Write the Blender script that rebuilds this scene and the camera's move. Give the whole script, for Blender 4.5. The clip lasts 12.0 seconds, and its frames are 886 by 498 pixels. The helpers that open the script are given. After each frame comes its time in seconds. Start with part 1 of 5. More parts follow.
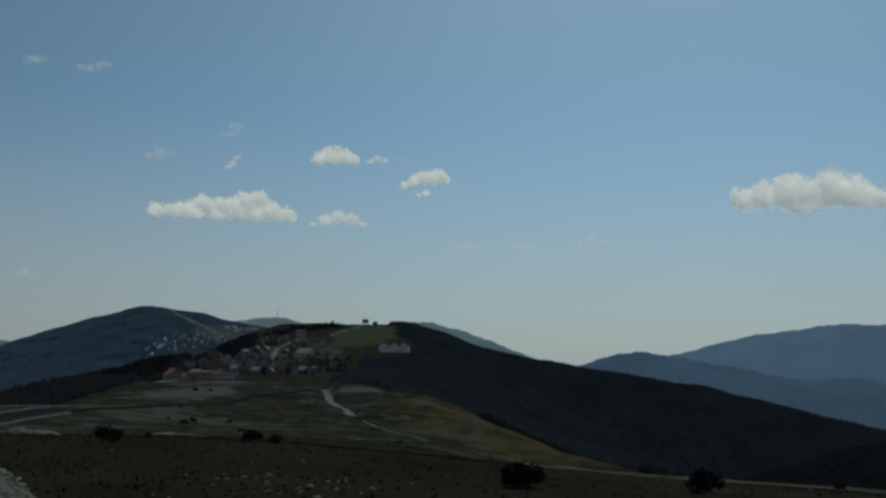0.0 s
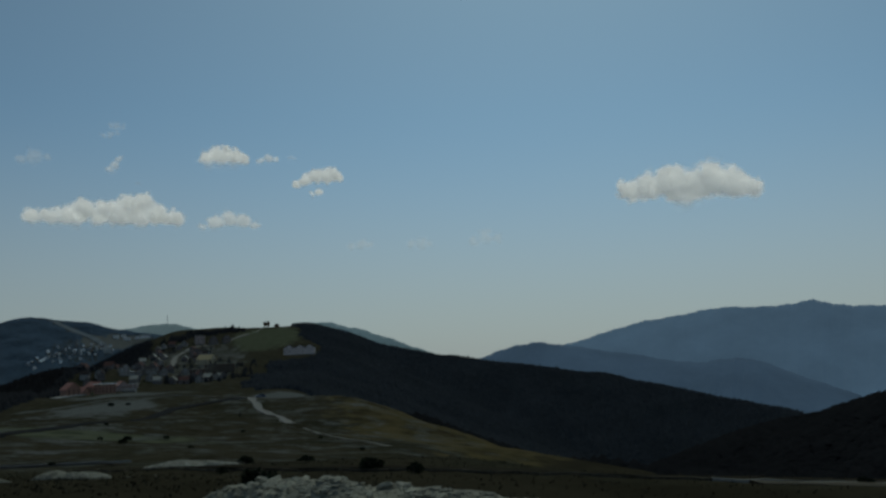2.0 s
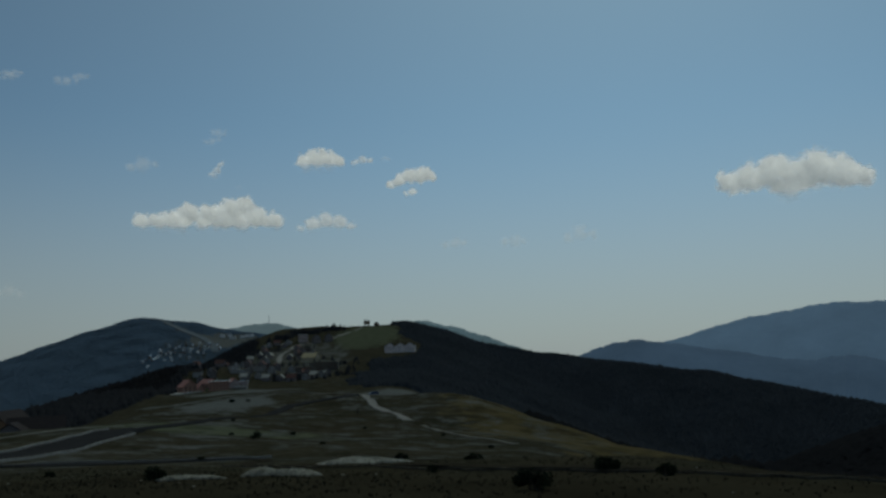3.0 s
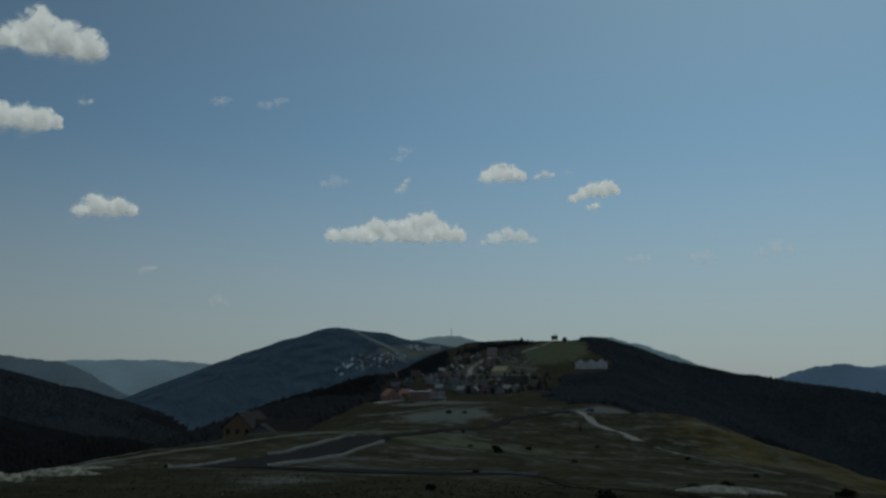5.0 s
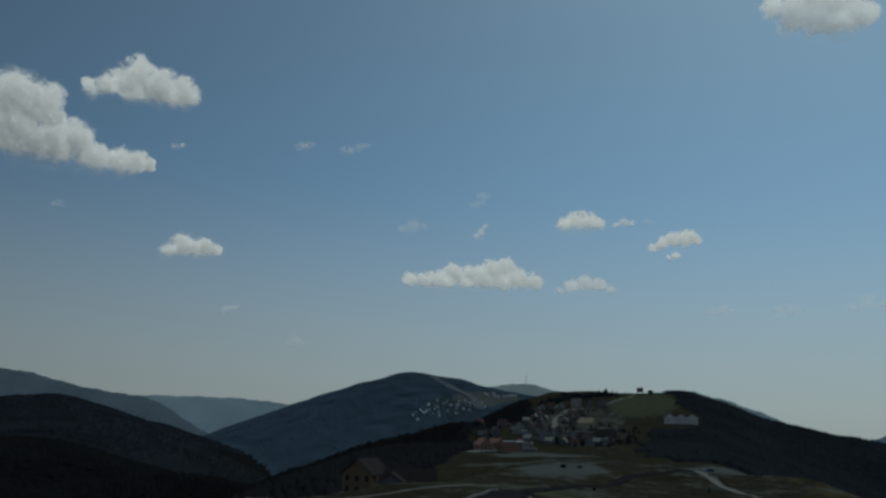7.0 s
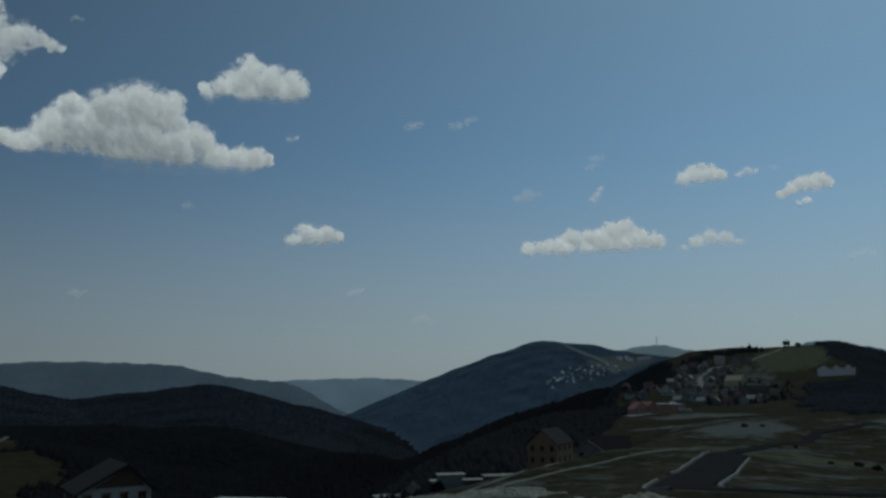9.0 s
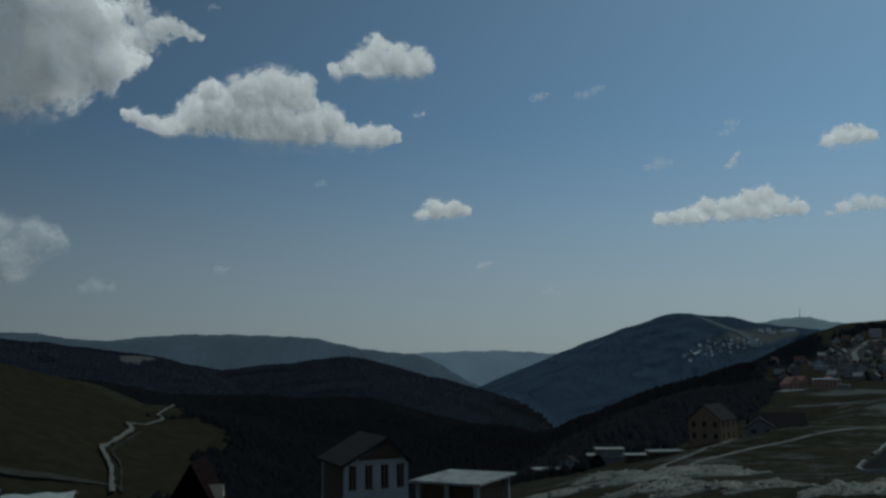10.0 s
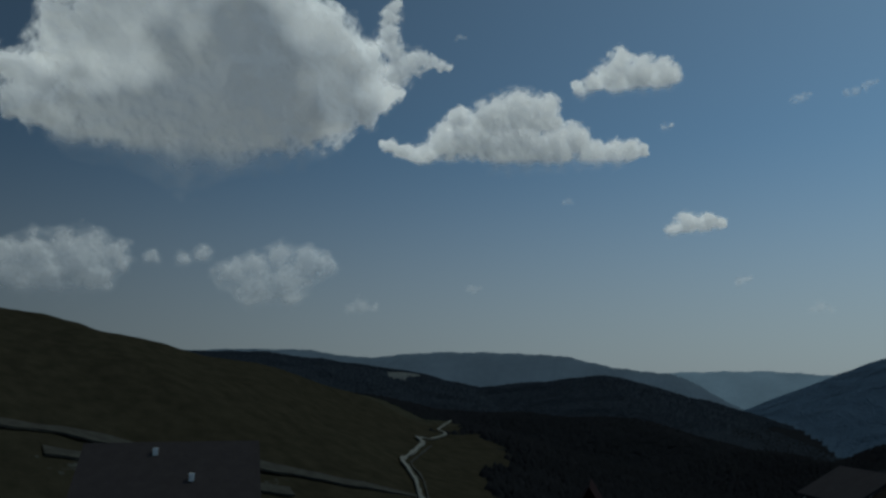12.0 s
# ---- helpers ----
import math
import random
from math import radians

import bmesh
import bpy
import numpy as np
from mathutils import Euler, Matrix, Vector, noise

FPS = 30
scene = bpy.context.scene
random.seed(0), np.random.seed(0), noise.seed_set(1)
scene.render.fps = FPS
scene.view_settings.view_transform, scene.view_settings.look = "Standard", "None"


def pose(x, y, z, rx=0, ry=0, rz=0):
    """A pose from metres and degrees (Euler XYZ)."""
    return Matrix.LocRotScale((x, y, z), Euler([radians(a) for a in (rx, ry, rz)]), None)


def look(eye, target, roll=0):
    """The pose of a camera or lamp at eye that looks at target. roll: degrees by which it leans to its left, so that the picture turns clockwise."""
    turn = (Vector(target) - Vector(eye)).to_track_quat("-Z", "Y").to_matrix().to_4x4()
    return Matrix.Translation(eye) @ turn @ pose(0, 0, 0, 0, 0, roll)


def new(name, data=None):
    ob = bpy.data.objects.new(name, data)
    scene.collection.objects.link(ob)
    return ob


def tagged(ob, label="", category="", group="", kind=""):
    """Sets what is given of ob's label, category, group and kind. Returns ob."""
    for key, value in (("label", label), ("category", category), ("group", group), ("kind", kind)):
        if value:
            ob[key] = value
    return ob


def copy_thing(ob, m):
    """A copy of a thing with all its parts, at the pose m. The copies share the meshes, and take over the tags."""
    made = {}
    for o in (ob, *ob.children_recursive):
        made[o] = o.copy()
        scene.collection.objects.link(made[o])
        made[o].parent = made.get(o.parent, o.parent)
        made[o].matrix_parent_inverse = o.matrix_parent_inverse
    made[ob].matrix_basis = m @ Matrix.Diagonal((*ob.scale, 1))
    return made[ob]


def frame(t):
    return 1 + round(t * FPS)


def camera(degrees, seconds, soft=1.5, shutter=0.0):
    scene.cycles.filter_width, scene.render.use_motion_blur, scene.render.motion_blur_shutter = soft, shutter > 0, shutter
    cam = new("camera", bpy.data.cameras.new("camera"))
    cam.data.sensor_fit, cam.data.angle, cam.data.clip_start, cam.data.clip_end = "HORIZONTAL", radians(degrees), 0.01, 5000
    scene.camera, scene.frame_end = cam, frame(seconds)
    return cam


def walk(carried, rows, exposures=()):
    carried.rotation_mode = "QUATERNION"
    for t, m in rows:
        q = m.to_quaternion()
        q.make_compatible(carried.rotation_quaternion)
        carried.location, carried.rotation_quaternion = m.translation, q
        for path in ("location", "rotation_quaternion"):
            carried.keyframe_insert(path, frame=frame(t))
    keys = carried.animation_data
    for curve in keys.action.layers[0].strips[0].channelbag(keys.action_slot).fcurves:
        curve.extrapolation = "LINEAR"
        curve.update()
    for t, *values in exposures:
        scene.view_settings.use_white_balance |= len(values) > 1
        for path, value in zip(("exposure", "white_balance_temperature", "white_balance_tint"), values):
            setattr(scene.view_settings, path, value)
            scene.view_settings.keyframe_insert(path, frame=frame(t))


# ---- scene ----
cam = camera(56.05, 12.0, soft=2.8)
# seconds, eye, Euler angles in degrees
PATH = [
    (0, 0.00, 0.00, 0.00, 97.46, -1.12, 1.27),
    (0.5, -3.76, 2.38, 0.16, 95.57, -0.71, -5.41),
    (1, -7.60, 4.70, 0.33, 96.64, 0.27, -5.88),
    (1.5, -11.33, 6.99, 0.61, 95.72, 1.10, -6.80),
    (2, -15.51, 9.07, 0.61, 97.24, 1.59, -5.83),
    (2.5, -19.42, 11.23, 0.61, 96.57, 2.33, -3.80),
    (3, -23.07, 13.31, 0.44, 97.29, 1.72, 0.59),
    (3.5, -26.68, 15.28, 0.32, 97.45, 0.21, 4.43),
    (5.5, -44.03, 18.02, 0.69, 98.73, -0.31, 13.60),
    (6, -48.35, 17.64, 0.94, 98.69, -1.47, 13.35),
    (6.5, -52.96, 16.90, 1.12, 99.30, -1.95, 15.96),
    (7, -57.50, 15.96, 1.40, 101.48, -2.39, 17.39),
    (9, -73.37, 7.90, 1.62, 99.43, 1.11, 26.01),
    (9.5, -77.71, 5.71, 1.90, 97.16, 0.07, 31.96),
    (10, -81.71, 3.27, 2.17, 97.73, 0.85, 34.72),
    (10.5, -85.37, 0.46, 2.38, 97.62, -0.15, 38.76),
    (11, -88.81, -2.39, 2.51, 98.35, 0.88, 42.31),
    (11.5, -92.32, -5.29, 2.69, 98.92, -0.73, 46.82),
    (12, -95.85, -8.18, 2.95, 99.08, -0.08, 51.49),
]
walk(cam, [(t, pose(x, y, z, rx, ry, rz)) for t, x, y, z, rx, ry, rz in PATH],
     [(0.0, 0.11, 7000, -7), (0.6, -0.03, 7000, -7), (6.0, -0.06, 6850, -7), (12.0, -0.10, 6400, -7)])

# ---- light ----
SUN_AZ, SUN_EL = -16.0, 56.0     # degrees, azimuth positive towards -x from +y
world = bpy.data.worlds.new("sky")
scene.world = world
world.use_nodes = True
wn = world.node_tree
sky = wn.nodes.new("ShaderNodeTexSky")
sky.sky_type = 'NISHITA'
sky.sun_disc = False
sky.sun_elevation = radians(SUN_EL)
sky.sun_rotation = radians(-SUN_AZ)
sky.altitude = 600
sky.air_density = 0.6
sky.dust_density = 1.9
sky.ozone_density = 8.0
bg = wn.nodes["Background"]
bg.inputs["Strength"].default_value = 0.08
haze = wn.nodes.new("ShaderNodeMix")       # summer haze thickens towards the horizon
haze.data_type = 'RGBA'
haze.inputs["B"].default_value = (3.20, 3.38, 3.90, 1)
place = wn.nodes.new("ShaderNodeTexCoord")
split = wn.nodes.new("ShaderNodeSeparateXYZ")
amount = wn.nodes.new("ShaderNodeMapRange")
amount.interpolation_type = 'SMOOTHSTEP'
amount.inputs["From Min"].default_value, amount.inputs["From Max"].default_value = 0.0, 0.30
amount.inputs["To Min"].default_value, amount.inputs["To Max"].default_value = 0.86, 0.15
wn.links.new(place.outputs["Generated"], split.inputs["Vector"])
wn.links.new(split.outputs["Z"], amount.inputs["Value"])
wn.links.new(amount.outputs["Result"], haze.inputs["Factor"])
tone = wn.nodes.new("ShaderNodeMix")        # moist air leans towards cyan
tone.data_type, tone.blend_type = 'RGBA', 'MULTIPLY'
tone.inputs["Factor"].default_value = 1.0
tone.inputs["B"].default_value = (0.80, 1.0, 0.94, 1)
wn.links.new(sky.outputs["Color"], tone.inputs["A"])
wn.links.new(tone.outputs["Result"], haze.inputs["A"])
wn.links.new(haze.outputs["Result"], bg.inputs["Color"])
toward = wn.nodes.new("ShaderNodeVectorMath")   # haze scatters forward: brighter round the sun's bearing
toward.operation = 'DOT_PRODUCT'
toward.inputs[1].default_value = (-math.sin(radians(SUN_AZ)), math.cos(radians(SUN_AZ)), 0)
glow = wn.nodes.new("ShaderNodeMapRange")
glow.inputs["From Min"].default_value, glow.inputs["From Max"].default_value = -0.1, 1.0
glow.inputs["To Min"].default_value, glow.inputs["To Max"].default_value = 0.037, 0.0985
wn.links.new(place.outputs["Generated"], toward.inputs[0])
wn.links.new(toward.outputs["Value"], glow.inputs["Value"])
rear_fill = wn.nodes.new("ShaderNodeMapRange")      # unseen sky brightened behind the camera to lift walls and trees facing it
rear_fill.inputs["From Min"].default_value, rear_fill.inputs["From Max"].default_value = -0.15, -1.0
rear_fill.inputs["To Min"].default_value, rear_fill.inputs["To Max"].default_value = 0.0, 0.05
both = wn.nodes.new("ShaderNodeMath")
wn.links.new(toward.outputs["Value"], rear_fill.inputs["Value"])
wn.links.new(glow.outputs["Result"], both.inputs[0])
wn.links.new(rear_fill.outputs["Result"], both.inputs[1])
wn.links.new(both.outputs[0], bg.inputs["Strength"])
sun = new("sun", bpy.data.lights.new("sun", 'SUN'))
sun.data.energy, sun.data.angle, sun.data.color = 0.6, radians(0.6), (1.0, 0.96, 0.89)
_s = Vector((-math.sin(radians(SUN_AZ)) * math.cos(radians(SUN_EL)), math.cos(radians(SUN_AZ)) * math.cos(radians(SUN_EL)), math.sin(radians(SUN_EL))))
sun.matrix_world = look(_s * 100, (0, 0, 0))

# ---- materials ----
def mat(name, base, rough=0.9, vary=0.25, scale=1.0, bump=0.0, fine=8.0, metal=0.0, spec=0.3, island=0.0):
    """Rough two-scale procedural surface: base colour, broad stains, fine grain and relief."""
    m = bpy.data.materials.new(name)
    m.use_nodes = True
    nt = m.node_tree
    b = nt.nodes["Principled BSDF"]
    b.inputs["Roughness"].default_value = rough
    b.inputs["Metallic"].default_value = metal
    b.inputs["Specular IOR Level"].default_value = spec
    tc = nt.nodes.new("ShaderNodeTexCoord")
    n1 = nt.nodes.new("ShaderNodeTexNoise")
    n1.inputs["Scale"].default_value = scale
    n1.inputs["Detail"].default_value = 6
    n2 = nt.nodes.new("ShaderNodeTexNoise")
    n2.inputs["Scale"].default_value = scale * fine
    n2.inputs["Detail"].default_value = 4
    for n in (n1, n2):
        nt.links.new(tc.outputs["Object"], n.inputs["Vector"])
    add = nt.nodes.new("ShaderNodeMath")
    add.operation = 'ADD'
    nt.links.new(n1.outputs["Fac"], add.inputs[0])
    nt.links.new(n2.outputs["Fac"], add.inputs[1])
    ramp = nt.nodes.new("ShaderNodeValToRGB")
    ramp.color_ramp.elements[0].position, ramp.color_ramp.elements[1].position = 0.3, 0.7
    ramp.color_ramp.elements[0].color = (*[c * (1 - vary) for c in base], 1)
    ramp.color_ramp.elements[1].color = (*[min(1, c * (1 + vary)) for c in base], 1)
    half = nt.nodes.new("ShaderNodeMath")
    half.operation = 'MULTIPLY'
    half.inputs[1].default_value = 0.5
    nt.links.new(add.outputs[0], half.inputs[0])
    nt.links.new(half.outputs[0], ramp.inputs["Fac"])
    col = ramp.outputs["Color"]
    if island:
        geo = nt.nodes.new("ShaderNodeNewGeometry")
        hsv = nt.nodes.new("ShaderNodeHueSaturation")
        mr = nt.nodes.new("ShaderNodeMapRange")
        mr.inputs["To Min"].default_value, mr.inputs["To Max"].default_value = 1 - island, 1 + island
        nt.links.new(geo.outputs["Random Per Island"], mr.inputs["Value"])
        nt.links.new(mr.outputs["Result"], hsv.inputs["Value"])
        nt.links.new(col, hsv.inputs["Color"])
        col = hsv.outputs["Color"]
    nt.links.new(col, b.inputs["Base Color"])
    if bump:
        bp = nt.nodes.new("ShaderNodeBump")
        bp.inputs["Strength"].default_value = bump
        bp.inputs["Distance"].default_value = 0.3 / max(scale, 0.01) / fine
        nt.links.new(n2.outputs["Fac"], bp.inputs["Height"])
        nt.links.new(bp.outputs["Normal"], b.inputs["Normal"])
    return m


def ground_material():
    """Meadow, dry grass, bare gravel and forest floor, mixed by the ground's own cover values."""
    m = bpy.data.materials.new("hillside ground")
    m.use_nodes = True
    nt = m.node_tree
    b = nt.nodes["Principled BSDF"]
    b.inputs["Roughness"].default_value = 0.95
    b.inputs["Specular IOR Level"].default_value = 0.0
    tc = nt.nodes.new("ShaderNodeTexCoord")

    def noise_node(scale, detail=8, rough=0.6):
        n = nt.nodes.new("ShaderNodeTexNoise")
        n.inputs["Scale"].default_value, n.inputs["Detail"].default_value, n.inputs["Roughness"].default_value = scale, detail, rough
        nt.links.new(tc.outputs["Object"], n.inputs["Vector"])
        return n.outputs["Fac"]

    def ramp(src, a, c0, z, c1):
        r = nt.nodes.new("ShaderNodeValToRGB")
        r.color_ramp.elements[0].position, r.color_ramp.elements[1].position = a, z
        r.color_ramp.elements[0].color, r.color_ramp.elements[1].color = (*c0, 1), (*c1, 1)
        nt.links.new(src, r.inputs["Fac"])
        return r.outputs["Color"]

    def mix(fac, a, c):
        x = nt.nodes.new("ShaderNodeMix")
        x.data_type = 'RGBA'
        nt.links.new(fac, x.inputs["Factor"])
        nt.links.new(a, x.inputs["A"])
        nt.links.new(c, x.inputs["B"])
        return x.outputs["Result"]

    def cover(name, src):
        at = nt.nodes.new("ShaderNodeAttribute")
        at.attribute_name = name
        ma = nt.nodes.new("ShaderNodeMath")
        ma.operation = 'MULTIPLY_ADD'
        nt.links.new(src, ma.inputs[0])
        ma.inputs[1].default_value = 1.6
        nt.links.new(at.outputs["Fac"], ma.inputs[2])
        mr = nt.nodes.new("ShaderNodeMapRange")
        mr.inputs["From Min"].default_value, mr.inputs["From Max"].default_value = 1.2, 1.45
        nt.links.new(ma.outputs[0], mr.inputs["Value"])
        return mr.outputs["Result"]

    big, midn, fine = noise_node(0.02), noise_node(0.12), noise_node(1.3)
    meadow = mix(fine, ramp(big, 0.38, (0.023, 0.027, 0.018), 0.62, (0.060, 0.052, 0.035)),
                 ramp(midn, 0.36, (0.018, 0.021, 0.015), 0.64, (0.070, 0.061, 0.042)))
    dry = ramp(midn, 0.3, (0.062, 0.055, 0.027), 0.7, (0.112, 0.090, 0.046))
    tuft = noise_node(0.45, 6, 0.7)
    clumps = ramp(tuft, 0.35, (0.012, 0.0145, 0.011), 0.62, (0.080, 0.074, 0.052))
    half = nt.nodes.new("ShaderNodeValue")
    half.outputs[0].default_value = 0.42
    meadow = mix(half.outputs[0], meadow, clumps)
    bare = ramp(fine, 0.3, (0.075, 0.083, 0.080), 0.7, (0.165, 0.172, 0.168))
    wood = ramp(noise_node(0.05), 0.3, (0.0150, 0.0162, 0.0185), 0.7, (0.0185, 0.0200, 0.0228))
    # farther floors carry painted haze: paler and bluer
    firs_haze = ramp(noise_node(0.05), 0.3, (0.027, 0.033, 0.041), 0.7, (0.034, 0.042, 0.052))
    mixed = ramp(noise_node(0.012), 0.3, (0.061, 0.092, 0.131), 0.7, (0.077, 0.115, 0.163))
    grass = ramp(midn, 0.3, (0.070, 0.082, 0.052), 0.7, (0.105, 0.115, 0.078))
    col = mix(cover("dry", midn), meadow, dry)
    turf_and_shade = ramp(midn, 0.3, (0.0275, 0.0245, 0.0165), 0.7, (0.047, 0.042, 0.0280))
    col = mix(cover("turf_and_shade", noise_node(0.05, 10, 0.68)), col, turf_and_shade)
    col = mix(cover("grass", midn), col, grass)
    col = mix(cover("bare", noise_node(0.09, 10, 0.7)), col, bare)
    col = mix(cover("forest", midn), col, mix(cover("far_haze", big), mix(cover("fir", big), wood, firs_haze), mixed))
    nt.links.new(col, b.inputs["Base Color"])
    bp = nt.nodes.new("ShaderNodeBump")
    bp.inputs["Strength"].default_value, bp.inputs["Distance"].default_value = 0.6, 0.4
    nt.links.new(fine, bp.inputs["Height"])
    nt.links.new(bp.outputs["Normal"], b.inputs["Normal"])
    return m


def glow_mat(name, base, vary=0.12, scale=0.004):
    """A far backdrop of distance: the haze is painted in as glowing colour."""
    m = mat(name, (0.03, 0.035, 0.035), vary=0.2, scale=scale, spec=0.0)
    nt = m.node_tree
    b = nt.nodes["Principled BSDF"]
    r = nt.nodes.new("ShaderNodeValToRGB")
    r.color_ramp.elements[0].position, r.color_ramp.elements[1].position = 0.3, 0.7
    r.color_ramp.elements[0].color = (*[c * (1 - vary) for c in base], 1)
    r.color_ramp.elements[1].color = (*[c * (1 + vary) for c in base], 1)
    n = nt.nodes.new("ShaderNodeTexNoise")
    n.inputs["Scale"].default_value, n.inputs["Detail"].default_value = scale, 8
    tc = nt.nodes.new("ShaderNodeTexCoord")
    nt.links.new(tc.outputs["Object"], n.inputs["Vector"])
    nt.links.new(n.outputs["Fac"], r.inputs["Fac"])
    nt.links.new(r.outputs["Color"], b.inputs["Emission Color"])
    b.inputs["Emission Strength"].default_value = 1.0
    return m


M_GROUND = ground_material()
M_ASPHALT = mat("asphalt", (0.034, 0.035, 0.037), 1.0, 0.25, 0.5, 0.3, 20, spec=0.0)
M_VERGE = mat("earthy stony verge", (0.085, 0.074, 0.055), 0.95, 0.6, 0.7, 0.6, 9, spec=0.05)
M_LANE = mat("dark earth lane", (0.036, 0.032, 0.024), 1.0, 0.3, 0.5, 0.3, 20, spec=0.0)
M_TRACK = mat("pale gravel track", (0.23, 0.225, 0.21), 0.95, 0.3, 0.6, 0.5, 10, spec=0.05)
M_KERB = mat("weathered kerb stone", (0.27, 0.27, 0.258), 0.95, 0.3, 0.8, 0.4, 10, spec=0.05)
M_PATH = mat("worn earth path", (0.19, 0.187, 0.165), 0.95, 0.4, 0.4, 0.5, 10, spec=0.05)
# blue haze of distance put into the gravel colour
M_PISTE_HAZE = mat("stony piste with painted haze", (0.14, 0.165, 0.185), 0.95, 0.35, 0.05, 0.4, 10, spec=0.05)
M_BANK = mat("stony earth bank", (0.055, 0.053, 0.045), 0.95, 0.5, 0.25, 0.6, 12, spec=0.05)
M_CONC = mat("weathered concrete", (0.35, 0.35, 0.315), 0.9, 0.2, 1.2, 0.4, 10)
M_STONE = mat("grey broken stone", (0.30, 0.29, 0.235), 0.95, 0.35, 1.5, 0.4, 8, island=0.3, spec=0.1)
M_RUBBLE = mat("grey rubble and grit", (0.25, 0.245, 0.20), 0.95, 0.5, 3.0, 0.9, 7, spec=0.05)
M_HEAP = mat("pale greenish gravel", (0.27, 0.268, 0.235), 0.95, 0.6, 0.35, 0.6, 9, spec=0.05)
# blue haze of distance painted into the leaf colour
M_WOOD_HAZE = mat("mountain wood leaves with painted haze", (0.068, 0.102, 0.146), 0.95, 0.25, 0.012, 0.0, 8, spec=0.0, island=0.06)
# farther ridges: haze put into the needle colour, paler and bluer
M_PINE_HAZE = mat("pine needles with painted haze", (0.023, 0.029, 0.038), 0.95, 0.25, 0.015, 0.0, 8, spec=0.0, island=0.05)
M_FIR_HAZE = mat("fir needles with painted haze", (0.031, 0.038, 0.047), 0.95, 0.25, 0.015, 0.0, 8, spec=0.0, island=0.05)
# darker copy of the spruce needles, the valley's shade put into the colour
M_SHADE = mat("spruce needles with painted shade", (0.0160, 0.0170, 0.0192), 0.95, 0.25, 0.015, 0.0, 8, spec=0.0, island=0.05)
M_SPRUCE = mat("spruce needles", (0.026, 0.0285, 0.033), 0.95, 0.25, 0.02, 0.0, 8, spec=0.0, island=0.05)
M_JUNIPER = mat("juniper leaves", (0.022, 0.030, 0.018), 0.9, 0.35, 1.5, 0.0, 8, island=0.4, spec=0.0)
M_BARK = mat("bark", (0.09, 0.075, 0.06), 0.95, 0.3, 4, 0.4)
M_WHITE = mat("white render", (0.82, 0.82, 0.80), 0.9, 0.08, 0.8, 0.1)
M_DULLWHITE = mat("dull whitish render", (0.46, 0.44, 0.40), 0.9, 0.18, 0.6, 0.15)
M_CREAM = mat("cream render", (0.55, 0.47, 0.33), 0.9, 0.1, 0.8, 0.1)
M_BRICK = mat("orange clay block wall", (0.44, 0.25, 0.19), 0.9, 0.25, 2, 0.3)
M_PINK = mat("pinkish render", (0.50, 0.40, 0.375), 0.9, 0.12, 0.8, 0.1)
M_TAUPE = mat("taupe render", (0.22, 0.195, 0.19), 0.9, 0.2, 1, 0.2)
M_OCHRE = mat("ochre boarded wall", (0.30, 0.18, 0.105), 0.85, 0.2, 2, 0.2)
M_YELLOW = mat("yellow roof sheeting", (0.46, 0.38, 0.22), 0.6, 0.1, 1, 0.1)
M_GREYW = mat("grey cement wall", (0.36, 0.35, 0.335), 0.9, 0.2, 1, 0.2)
M_WOODW = mat("dark timber cladding", (0.11, 0.07, 0.045), 0.8, 0.3, 3, 0.3)
M_ROOFB = mat("dark brown roof", (0.042, 0.036, 0.037), 0.9, 0.25, 1.2, 0.2, spec=0.08)
M_ROOFR = mat("red tile roof", (0.12, 0.066, 0.06), 0.9, 0.25, 1.2, 0.2, spec=0.1)
# brighter version of the red tiles, sunlit tone put into the colour
M_ROOFP = mat("pink-red roof tiles with painted light", (0.36, 0.185, 0.16), 0.9, 0.25, 1.2, 0.2, spec=0.1)
M_ROOFDR = mat("very dark red roof sheeting", (0.018, 0.007, 0.007), 0.9, 0.25, 1.2, 0.2, spec=0.05)
M_HOTEL = mat("whitish pink hotel render", (0.84, 0.74, 0.71), 0.9, 0.06, 0.8, 0.1)
M_ROOFG = mat("grey metal roof", (0.62, 0.62, 0.63), 0.32, 0.15, 1, 0.1, metal=0.85)
M_SHINY = mat("bright zinc roof sheeting", (0.85, 0.85, 0.86), 0.24, 0.08, 1, 0.05, metal=1.0)
M_SLAB = mat("bare concrete roof slab", (0.32, 0.325, 0.315), 0.85, 0.55, 0.6, 0.2)
M_GLASS = mat("dark window glass", (0.02, 0.025, 0.03), 0.08, 0.2, 1, spec=0.6)
M_FRAME = mat("window frame", (0.30, 0.20, 0.12), 0.6, 0.2, 3)
M_BLUE = mat("blue tarpaulin", (0.13, 0.16, 0.33), 0.5, 0.25, 1)
M_TYRE = mat("tyre rubber", (0.02, 0.02, 0.02), 0.8, 0.2, 5)
M_STEEL = mat("galvanised steel", (0.35, 0.36, 0.37), 0.4, 0.15, 2, metal=0.8)

# ---- terrain ----
def sm(a, c, k):
    """Smooth maximum."""
    h = np.clip(0.5 + 0.5 * (a - c) / k, 0, 1)
    return c + (a - c) * h + k * h * (1 - h)


